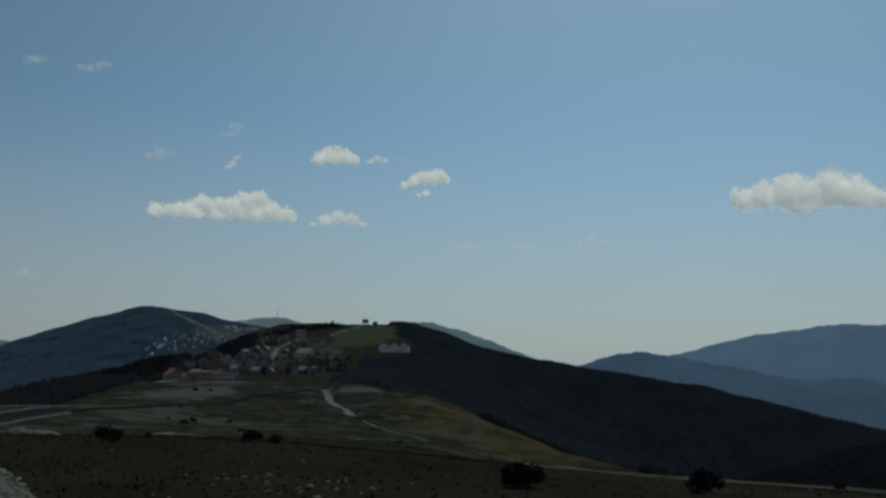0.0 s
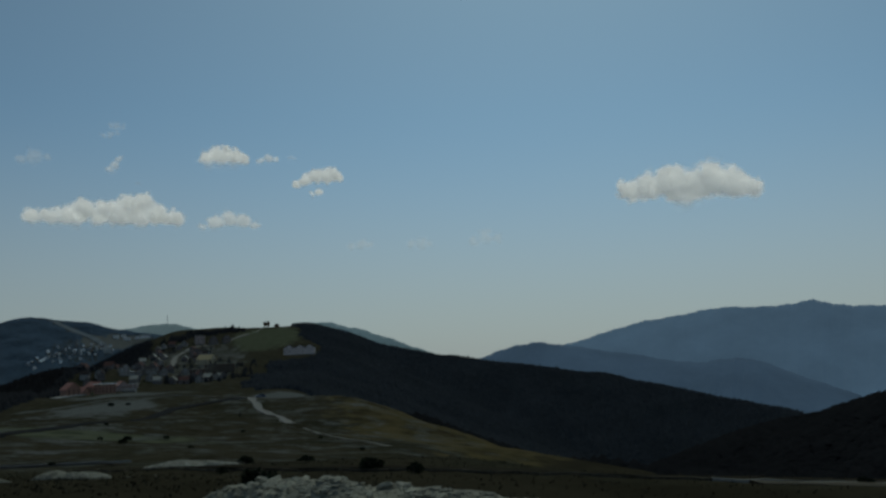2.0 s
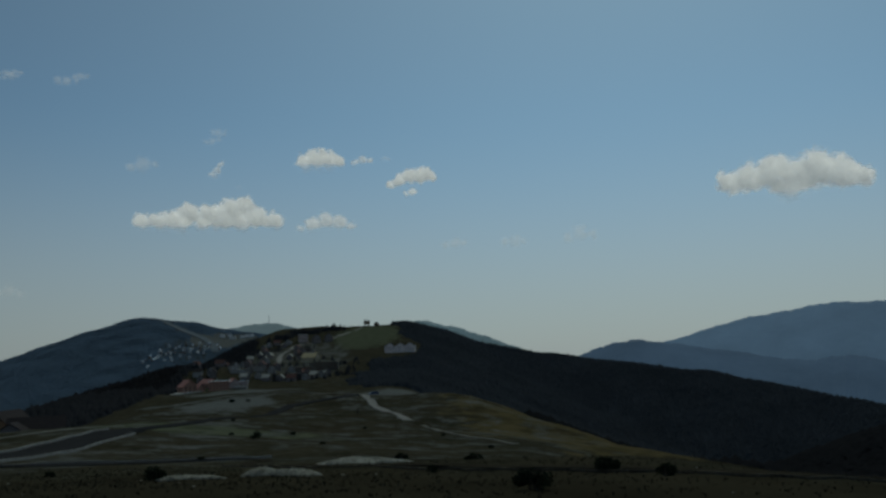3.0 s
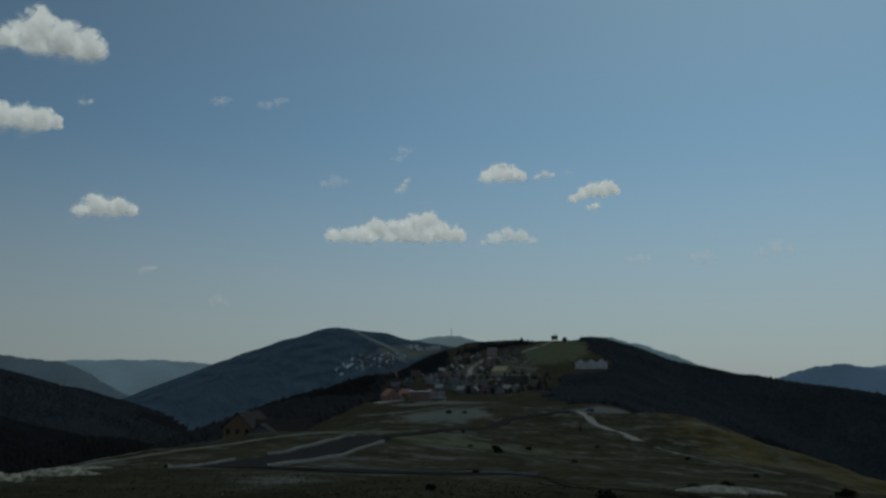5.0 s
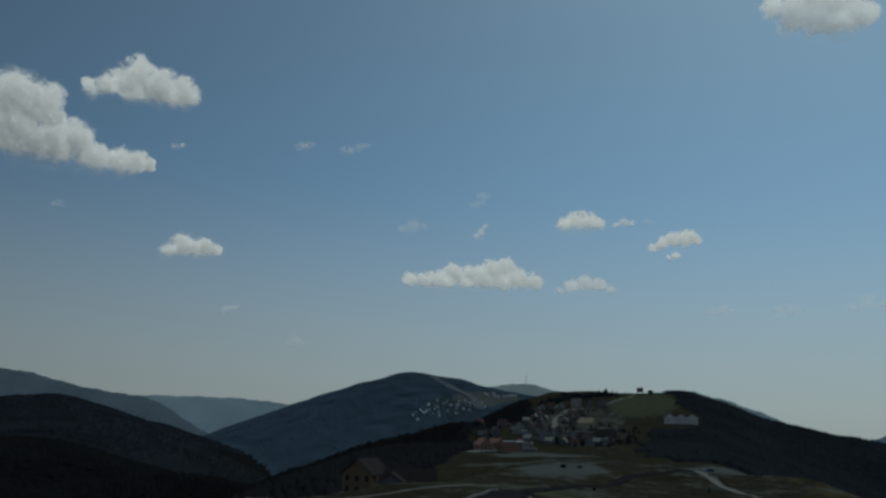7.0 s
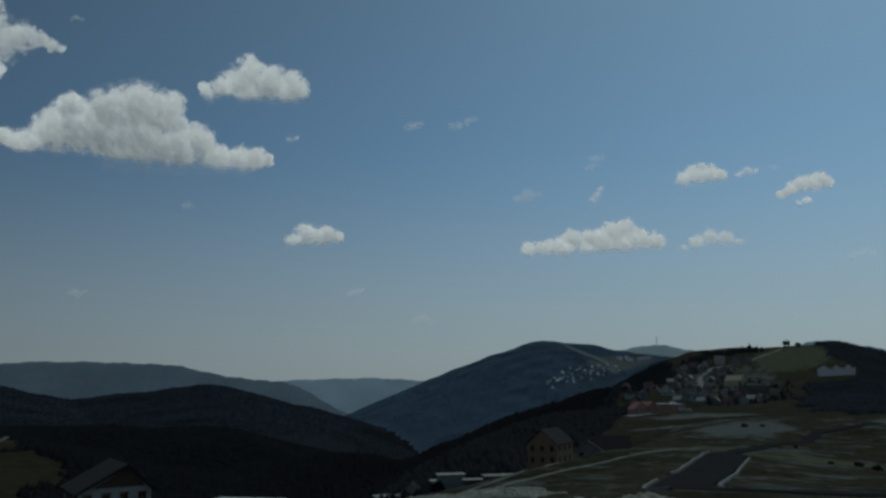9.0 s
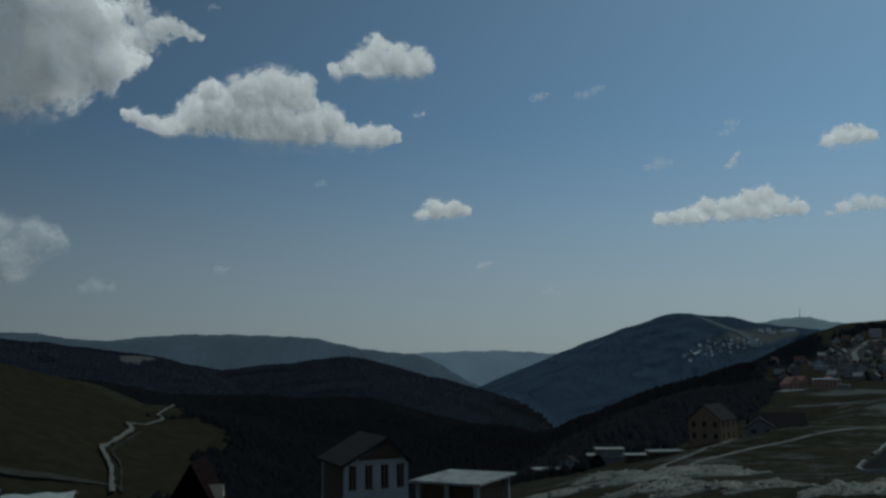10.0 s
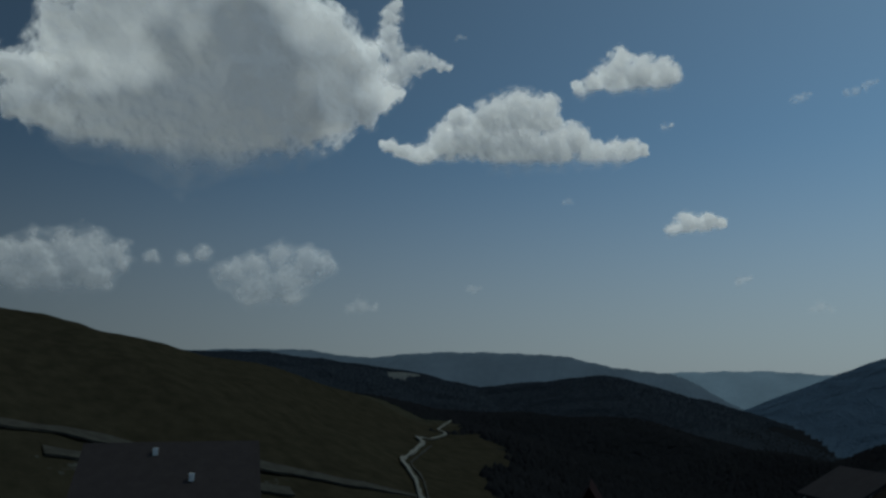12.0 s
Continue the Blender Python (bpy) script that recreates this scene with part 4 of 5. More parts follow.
strip("road", [(-131, 118), (-132, 140), (-133.5, 163), (-139, 200), (-149, 245), (-160, 280)], 1.3, M_PATH, "pale earth path along the meadow's rim", lift=0.12, step=3)
strip("road", [(-128, 130), (-126, 152), (-123, 175), (-120, 195), (-115, 224), (-112, 240)], 1.3, M_PATH, "pale earth path along the meadow's rim", lift=0.12, step=3)

# kerbs of the hairpin
def kerb(pts, label="pale concrete kerb along the asphalt road", width=0.4, lift=0.42):
    return strip("kerb", pts, width, M_KERB, label, lift=lift, step=1.5, category="kerb")


kerb([(-56, 166), (-68, 150), (-77, 139), (-84, 131.5), (-88.5, 129.5), (-91.6, 132.5), (-92.6, 140), (-93.8, 155), (-94.4, 172), (-94.8, 186), (-95.4, 205)])
kerb([(-94, 110), (-99, 119), (-102, 132), (-103, 146)])
kerb([(-103.8, 160), (-104.6, 186), (-105.5, 215)])
strip("kerb", [(-50, 112), (-42, 91), (-34, 80.5), (-26, 70), (-20, 63), (-15, 59), (-9, 57.3), (-2, 56.2), (4, 54.8)], 0.22, M_VERGE, "dull brown kerb line along the narrow lane", lift=0.14, step=1.5, category="kerb")
kerb([(4, 54.8), (6, 54.3), (14, 53.3), (24, 52.3), (40, 50), (80, 46)], "pale kerb line along the narrow lane", width=0.26, lift=0.17)
strip("road", [(5, 51.6), (9, 50.8), (14, 50.2), (24, 49.2), (40, 47), (80, 43)], 2.6, M_VERGE, "stony verge below the narrow lane", lift=0.06, step=2.5)

# ---- buildings beside the road ----
house("house", "white gabled house with dark empty windows", -127.4, 57.5, 58, 5.3, 6.6, 6.3, 1.75, M_DULLWHITE, M_ROOFB, 2, 4, z=-12.0, panes=False, sides=(0,), over=0.35, sill=0.36, lintel=0.97, shift=0.8)
WHITE_HOUSE = bpy.data.objects["house"]
bm = bmesh.new()
prism(bm, [(-1.5, 6.6), (2.2, 6.6), (0.8, 7.95)], -3.38, -3.31)
part("gable_board", bm, M_WOODW, WHITE_HOUSE, "dark boarding under the ridge")
# left wall's shade painted in by a dark material; the others stay whitish
[c for c in WHITE_HOUSE.children if c.name.startswith("wall")][3].data.materials[0] = M_WOODW
RED = house("house", "house with a steep dark red roof and cream dormer", -171, 76, 40, 8.5, 9, 2.6, 7.4, M_ROOFDR, M_ROOFDR, 1, 2, z=-20.1, over=0.4)
bm = bmesh.new()
prism(bm, [(-1.3, 0), (1.3, 0), (0.75, 1.7), (0, 3.2), (-0.75, 1.7)], -1.0, 1.0)
dm = part("dormer", turned(bm, 1), M_CREAM, RED, "cream rendered dormer")
dm.location = (2.6, -1.5, 4.0)
bm = bmesh.new()
box(bm, -0.45, 0.45, -1.06, -0.98, 0.3, 1.7)
part("pane", turned(bm, 1), M_GLASS, dm)
flat_block("building", "unfinished building with a bare concrete roof slab", -126.7, 71.4, 8, 6.5, 7.8, 3.4, M_WOODW, M_SLAB, z=-12.3, columns=True, sink=3)
DARK = house("house", "house with a broad dark metal roof and white walls", -160.2, 16.5, 156, 12, 11.5, 2.5, 3.2, M_WHITE, M_ROOFB, 1, 3, z=-7.6, over=0.7)
for vx, vy, vz in ((-1.5, 1.2, 5.3), (-4.6, -1.6, 3.7)):
    bm = bmesh.new()
    box(bm, vx - 0.18, vx + 0.18, vy - 0.18, vy + 0.18, vz - 0.2, vz + 0.35)
    part("roof_vent", bm, M_WHITE, DARK, "small white roof vent")
flat_block("shed", "low dark shed with a pale flat roof", -217, 259, 40, 9, 6, 3.6, M_WOODW, M_SLAB, sides=(0,))
house("house", "small pale grey gabled outbuilding", -212, 266, 20, 6.2, 7, 3.2, 2.2, M_GREYW, M_ROOFB, 1, 2)
for bx, by, bw, bh in ((-200, 272, 9, 4.8), (-209, 280, 5, 3.6)):
    flat_block("building", "grey unfinished block with open floors", bx, by, 30, bw, 6, bh, M_GREYW, M_CONC, storeys=2, columns=True, sink=4)
for bx, by, bw in ((-184, 258, 8.5), (-171.5, 246.6, 9.5)):
    flat_block("shed", "low shed with a pale flat roof", bx, by, 35, bw, 4.5, 1.9, M_WOODW, M_SLAB, sides=(0,), sink=4)
house("house", "ochre boarded house with a dark brown roof", -171, 292.5, -5, 11, 14, 7.6, 4.6, M_OCHRE, M_ROOFB, 2, 3, sink=5, z=-25.7)
house("house", "long grey house under a wide dark roof", -140, 250, -67, 8, 14, 3.0, 4.0, M_GREYW, M_ROOFB, 1, 3, sink=4, z=-20.4)
house("house", "low gabled front house with a dark roof", -142.5, 242, 14, 7, 7, 2.3, 2.3, M_TAUPE, M_ROOFB, 1, 2, sink=4, z=-18.9)


M_PACK = mat("dark reddish clay blocks", (0.11, 0.045, 0.04), 0.9, 0.3, 3, 0.3)


def tarp_stack(x, y, rot):
    """Building blocks on pallets, each wrapped in tarpaulin."""
    top = new("pallet_stack")
    top.matrix_world = pose(x, y, gz(x, y) + 0.9, 0, 0, rot)
    tagged(top, "row of reddish block packs covered with blue tarpaulin", "building material", kind="thing")
    rng = random.Random(4)
    for i in range(4):
        bm = bmesh.new()
        x0 = -3.1 + i * 1.56
        hp = 2.45 + 0.22 * i * 0.3 + rng.uniform(-0.06, 0.06)
        box(bm, x0, x0 + 1.42, -0.9, 0.9, 0.15, hp)
        bmesh.ops.bevel(bm, geom=bm.edges[:], offset=0.06, segments=2, affect='EDGES')
        pack = part("block_pack", bm, M_PACK, top, "dark reddish clay blocks")
        bm = bmesh.new()
        box(bm, x0 - 0.04, x0 + 1.46, -0.96, 0.96, hp - 0.28, hp + 0.05)
        bmesh.ops.bevel(bm, geom=bm.edges[:], offset=0.08, segments=2, affect='EDGES')
        part("tarpaulin_cover", bm, M_BLUE, pack, "faded blue tarpaulin")
        bm = bmesh.new()
        for k in range(3):
            box(bm, x0, x0 + 1.4, -0.85 + k * 0.75, -0.65 + k * 0.75, 0, 0.15)
        part("pallet", bm, M_WOODW, top)
    # added base: lifts the stack to fit the camera's view
    bm = bmesh.new()
    box(bm, -3.4, 3.4, -1.2, 1.2, -2.2, 0.0)
    part("base", bm, M_CONC, top, "added base block under the stack")
    bm = bmesh.new()
    box(bm, -4.6, -3.5, -0.6, 0.5, -1.6, 1.0)
    bmesh.ops.bevel(bm, geom=bm.edges[:], offset=0.05, segments=1, affect='EDGES')
    part("white_pack", bm, M_WHITE, top, "white wrapped pack")
    return top


STACK = tarp_stack(-146.5, 34.8, 62)
STACK.scale = (0.8, 0.8, 1.0)


def site_cabin(x, y, rot):
    top = new("site_cabin")
    top.matrix_world = pose(x, y, gz(x, y) + 1.6, 0, 0, rot)
    tagged(top, "dark blue-grey site cabin with a white roof sheet", "cabin", kind="thing")
    bm = bmesh.new()
    box(bm, -2.8, 2.8, -1.5, 1.5, -2.6, 1.9)
    part("body", bm, mat("teal painted sheet", (0.05, 0.065, 0.085), 0.6, 0.25, 2), top)
    bm = bmesh.new()
    n = 9
    rows = [[bm.verts.new((-3.1 + 6.2 * i / (n - 1), -1.9 + 3.8 * j / 4, 2.35 - 0.22 * abs(j - 2) - 0.09 * math.sin(i * 1.9 + j))) for i in range(n)] for j in range(5)]
    for j in range(4):
        for i in range(n - 1):
            bm.faces.new((rows[j][i], rows[j][i + 1], rows[j + 1][i + 1], rows[j + 1][i]))
    r = bmesh.ops.solidify(bm, geom=bm.faces[:], thickness=0.08)
    part("roof_sheet", bm, M_WHITE, top, "white roof sheet")
    bm = bmesh.new()
    box(bm, -0.5, 0.5, -1.53, -1.5, -0.3, 1.6)
    part("door", bm, M_GREYW, top)
    return top


site_cabin(-153.5, 44.5, 50)

# ---- resort on the ridge ----
house("house", "orange block house with a red gabled roof", -219, 634, 40, 10, 11, 4.2, 4.6, M_BRICK, M_ROOFP, 2, 3, sink=4)
house("house", "reddish block house with a pink roof", -231, 690, 70, 9, 13, 4.0, 3.6, M_BRICK, M_ROOFP, 2, 3, sink=4)
flat_block("building", "brick block with a shiny zinc roof", -201, 654, 15, 15, 10, 8.5, M_BRICK, M_SHINY, storeys=4, bays=6, sink=4, over=0.8)
flat_block("building", "low grey building with a pale roof", -199, 712, 5, 10, 9, 4.2, M_GREYW, M_SLAB, storeys=1, bays=4, sink=4)
house("house", "reddish house with a red roof", -214, 745, 30, 10, 11, 4.0, 4.0, M_PINK, M_ROOFP, 2, 4, sink=4)
flat_block("building", "broad hall with a bright zinc flat roof", -226, 806, 12, 20, 12, 4.5, M_PINK, M_SHINY, storeys=2, bays=5, sink=4, over=0.8)
house("house", "pinkish house with a dull red roof", -238, 752, 60, 9, 12, 4, 3.6, M_BRICK, M_ROOFP, 2, 4, sink=4)
house("chalet", "pale chalet with a yellow roof", -203, 1084, 62, 12, 22, 5, 5.5, M_CREAM, M_YELLOW, 2, 4, sink=5)
flat_block("building", "low white hall with a bright flat roof", -240, 872, 10, 20, 10, 2.4, M_GREYW, M_SHINY, storeys=1, bays=6, sink=4, over=0.6)
flat_block("building", "low white hall with a bright flat roof", -224, 886, 25, 11, 8, 3.0, M_GREYW, M_SLAB, storeys=1, bays=3, sink=4, over=0.5)
flat_block("building", "dark unfinished building with open concrete floors", -176, 1016, 5, 34, 14, 9.5, M_WOODW, M_CONC, storeys=4, columns=True, sink=6)
flat_block("building", "low dark building with a concrete roof", -196, 985, 8, 30, 14, 8, M_WOODW, M_GREYW, storeys=3, columns=True, sink=6)
HOTEL = flat_block("hotel", "large whitish pink hotel with many windows", -92, 1142, -4, 40, 15, 8, M_HOTEL, M_HOTEL, storeys=3, bays=12, sink=8)
for hx in (-13, 1, 14):
    bm = gabled_roof(10, 15, 8.3, 11.8, 0.4)
    r = part("roof", bm, M_ROOFB if hx else M_ROOFR, HOTEL)
    r.location.x = hx
    bm = bmesh.new()
    prism(bm, [(-5, 8.3), (5, 8.3), (0, 11.7)], -7.4, -7.1)
    g = part("gable", bm, M_HOTEL, HOTEL)
    g.location.x = hx
flat_block("building", "pinkish block of flats with a flat roof", -244, 1262, 10, 14, 12, 11, M_PINK, M_ROOFG, storeys=5, bays=4, sink=4)
house("house", "taupe gabled guest house", -224, 1258, 20, 11, 11, 6, 5, M_TAUPE, M_ROOFB, 3, 4, sink=4)
house("house", "taupe gabled guest house", -206, 1262, 15, 11, 11, 5.5, 4.6, M_TAUPE, M_ROOFB, 2, 4, sink=4)
strip("road", [(-250, 1030), (-238, 1042), (-247, 1100), (-257, 1160), (-250, 1220), (-236, 1246), (-215, 1252)], 7, M_TRACK, "pale gravel road winding up through the resort", lift=0.3, step=6)
strip("road", [(-205, 1264), (-190, 1300), (-176, 1345), (-168, 1380)], 5, M_TRACK, "pale gravel path up the grassy hilltop", lift=0.3, step=6)
strip("terrace", [(-228, 612), (-214, 612), (-204, 618)], 9, M_SLAB, "pale paved terrace in front of the orange house", lift=0.6, category="terrace")

# hilltop lookout
def lookout(x, y):
    top = new("lookout")
    top.matrix_world = pose(x, y, gz(x, y), 0, 0, 10)
    tagged(top, "small dark wooden lookout cabin on posts", "lookout", kind="thing")
    for px_ in (-3.6, 3.6):
        for py_ in (-2.5, 2.5):
            bm = bmesh.new()
            box(bm, px_ - 0.4, px_ + 0.4, py_ - 0.4, py_ + 0.4, -1.5, 4.5)
            part("post", bm, M_WOODW, top)
    bm = bmesh.new()
    pierced(bm, 9.5, 1.8, 8.0, -3.2, -2.9, [(-3, -1, 5.2, 7), (1, 3, 5.2, 7)])
    part("wall", bm, M_WOODW, top)
    bm = bmesh.new()
    box(bm, -4.75, 4.75, -2.9, 3.2, 3.8, 4.0)
    part("floor", bm, M_WOODW, top)
    bm = bmesh.new()
    box(bm, -4.75, 4.75, 2.9, 3.2, 4.0, 8.0)
    part("wall", bm, M_WOODW, top)
    bm = gabled_roof(9.5, 6.4, 8.0, 10.2, 0.7)
    part("roof", bm, M_ROOFB, top)
    return top


lookout(-162, 1393)
house("house", "low dark hut on the grassy hilltop", -146, 1398, 5, 8, 9, 2.6, 2.4, M_WOODW, M_ROOFB, 1, 2, sink=3)


def scatter_houses(protos, spots, seed, spread=25):
    rng = random.Random(seed)
    for i, (x, y) in enumerate(spots):
        copy_thing(protos[i % len(protos)], pose(x, y, gz(x, y), 0, 0, rng.uniform(-spread, spread) + (90 if rng.random() < 0.3 else 10)))


# small houses between the larger ones
G = "small houses of the resort"
PR = [house("house", "small taupe house with a dark roof", -262, 852, 15, 7, 8, 3.8, 3, M_TAUPE, M_ROOFB, 2, 2, sink=3, group=G, sides=(0,)),
      house("house", "small grey house with a dark roof", -248, 880, 40, 7.5, 8, 4, 3.2, M_GREYW, M_ROOFB, 2, 2, sink=3, group=G, sides=(0,)),
      house("house", "small taupe house with a dull red roof", -240, 906, 0, 7, 9, 3.8, 3.2, M_TAUPE, M_ROOFR, 2, 2, sink=3, group=G, sides=(0,)),
      house("house", "small taupe house with a grey concrete roof", -264, 925, 70, 7, 7.5, 3.6, 3, M_TAUPE, M_CONC, 2, 2, sink=3, group=G, sides=(0,))]
rr = random.Random(11)
SPOTS = []
while len(SPOTS) < 60:
    x, y = rr.uniform(-292, -150), rr.uniform(830, 1240)
    if y > 1000 and x > -215 and y > 1080:
        continue
    if all(math.hypot(x - a, y - c) > 13 for a, c in SPOTS) and not (-245 < x < -135 and 965 < y < 1105) and abs(x - np.interp(y, (1030, 1042, 1100, 1160, 1220, 1246), (-246, -240, -247, -257, -250, -236))) > 11:
        SPOTS.append((x, y))
scatter_houses(PR, SPOTS, 12)

# bright cabins of the village on the far hill
V = "cabins of the far hillside village"
PV = [house("cabin", "small white cabin with a pale metal roof", -712, 2062, 10, 5.0, 5.0, 3.0, 2.2, M_WHITE, M_ROOFG, 1, 2, sink=4, group=V, sides=(0,)),
      house("cabin", "small white cabin with a shiny zinc roof", -728, 2040, 30, 5.0, 5.0, 3.0, 2.4, M_WHITE, M_SHINY, 1, 2, sink=4, group=V, sides=(0,)),
      house("cabin", "small brown cabin with a shiny zinc roof", -690, 2100, -10, 5.0, 5.5, 3.0, 2.2, M_WOODW, M_SHINY, 1, 2, sink=4, group=V, sides=(0,))]
SPOTS = []
while len(SPOTS) < 40:
    q = rr.random()
    x, y = -742 + 108 * q + rr.gauss(0, 11), 2012 + 175 * q + rr.gauss(0, 26)
    if all(math.hypot(x - a, y - c) > 13 for a, c in SPOTS):
        SPOTS.append((x, y))
scatter_houses(PV, SPOTS, 13)
for x, y, w in ((-641, 2268, 14), (-615, 2276, 18), (-590, 2285, 14), (-572, 2290, 24), (-628, 2292, 12)):
    flat_block("hall", "long low hall with a shiny white roof", x, y, 12, w, 11, 6, M_WHITE, M_SHINY, storeys=1, sink=5, sides=(0,), over=0.8)


def mast(x, y, z):
    top = new("mast")
    top.matrix_world = pose(x, y, z)
    tagged(top, "thin steel transmitter mast on a far hilltop", "mast", kind="thing")
    for a in range(3):
        bm = bmesh.new()
        c, q = math.cos(a * 2.094), math.sin(a * 2.094)
        b0 = [bm.verts.new((c * 2.6 + i * 0.6, q * 2.6 + j * 0.6, -25)) for i, j in ((-1, -1), (1, -1), (1, 1), (-1, 1))]
        b1 = [bm.verts.new((c * 0.5 + i * 0.4, q * 0.5 + j * 0.4, 44)) for i, j in ((-1, -1), (1, -1), (1, 1), (-1, 1))]
        for i in range(4):
            bm.faces.new((b0[i], b0[(i + 1) % 4], b1[(i + 1) % 4], b1[i]))
        part("leg", bm, M_STEEL, top)
    for h in (0, 9, 18, 27, 36):
        bm = bmesh.new()
        r = 2.4 - h * 0.042
        bmesh.ops.create_cone(bm, cap_ends=True, segments=6, radius1=r, radius2=r, depth=0.6, matrix=Matrix.Translation((0, 0, h)))
        part("brace", bm, M_STEEL, top)
    return top


mast(-954, 4286, 190)

# ---- parked car on the bend ----
def car(x, y, rot, paint, label):
    top = new("car")
    top.matrix_world = pose(x, y, gz(x, y) + 0.2, 0, 0, rot)
    tagged(top, label, "car", kind="thing")
    bm = bmesh.new()
    prism(bm, [(-2.1, 0.35), (2.1, 0.35), (2.15, 0.75), (1.2, 0.92), (-1.9, 0.98), (-2.15, 0.8)], -0.85, 0.85)
    bmesh.ops.bevel(bm, geom=bm.edges[:], offset=0.06, segments=2, affect='EDGES')
    part("body", bm, paint, top)
    bm = bmesh.new()
    prism(bm, [(-1.75, 0.95), (1.1, 0.92), (0.45, 1.42), (-1.3, 1.45)], -0.74, 0.74)
    bmesh.ops.bevel(bm, geom=bm.edges[:], offset=0.05, segments=2, affect='EDGES')
    part("cabin", bm, M_GLASS, top)
    bm = bmesh.new()
    box(bm, -1.25, 0.4, -0.7, 0.7, 1.43, 1.49)
    part("roof", bm, paint, top)
    for wx in (-1.3, 1.3):
        for wy in (-0.8, 0.8):
            bm = bmesh.new()
            bmesh.ops.create_cone(bm, cap_ends=True, segments=16, radius1=0.32, radius2=0.32, depth=0.2, matrix=Matrix.Translation((wx, wy, 0.32)) @ Matrix.Rotation(radians(90), 4, 'X'))
            wheel = part("wheel", bm, M_TYRE, top)
            bm = bmesh.new()
            bmesh.ops.create_cone(bm, cap_ends=True, segments=12, radius1=0.19, radius2=0.19, depth=0.22, matrix=Matrix.Translation((wx, wy, 0.32)) @ Matrix.Rotation(radians(90), 4, 'X'))
            part("rim", bm, M_STEEL, wheel)
    for lx, m in ((2.12, M_WHITE), (-2.12, M_ROOFR)):
        for ly in (-0.6, 0.6):
            bm = bmesh.new()
            box(bm, lx - 0.04, lx + 0.04, ly - 0.16, ly + 0.16, 0.6, 0.74)
            part("headlight" if lx > 0 else "tail_light", bm, m, top)
    return top


car(-58, 386, 200, mat("blue car paint", (0.05, 0.09, 0.2), 0.3, 0.1, 1, spec=0.6), "blue car standing at the top of the gravel track")

# ---- concrete barrier beside the road ----
bm = bmesh.new()
prism(bm, [(-0.30, -0.4), (0.30, -0.4), (0.30, 0.15), (0.20, 0.3), (0.13, 1.40), (-0.13, 1.40), (-0.20, 0.3), (-0.30, 0.15)], -1.25, 1.25)
bmesh.ops.bevel(bm, geom=bm.edges[:], offset=0.03, segments=2, affect='EDGES')
me = bpy.data.meshes.new("concrete_barrier")
bm.to_mesh(me)
bm.free()
me.materials.append(M_CONC)
BAR = tagged(new("concrete_barrier", me), "short pale concrete barrier block beside the road", "barrier", kind="thing")
BAR.matrix_world = pose(-11.15, 9.9, -1.36, 0, 0, 83)

# ---- heaps of stone and gravel ----
def stone_mesh(seed):
    rng = np.random.default_rng(seed)
    bm = bmesh.new()
    bmesh.ops.create_icosphere(bm, subdivisions=1, radius=1)
    sc = rng.uniform(0.55, 1.3, 3) * (1, 1, 0.38)
    for v in bm.verts:
        k = rng.uniform(0.72, 1.15)
        v.co = Vector((v.co.x * sc[0] * k, v.co.y * sc[1] * k, v.co.z * sc[2] * k))
    me = bpy.data.meshes.new("stone")
    bm.to_mesh(me)
    bm.free()
    me.materials.append(M_STONE)
    return me


STONES = [stone_mesh(k) for k in range(7)]


def mound_height(u, v, a, c, h):
    q = np.clip(1 - np.hypot(u / a, v / c) ** 1.6, 0, 1)
    return h * q ** 0.8 + (0.07 * h * np.sin(u * 1.3 + 2 * np.sin(v)) * np.sin(v * 1.9 + 0.7 * u) + 0.03 * h * np.sin(u * 5.1 + v) * np.sin(v * 4.3)) * q


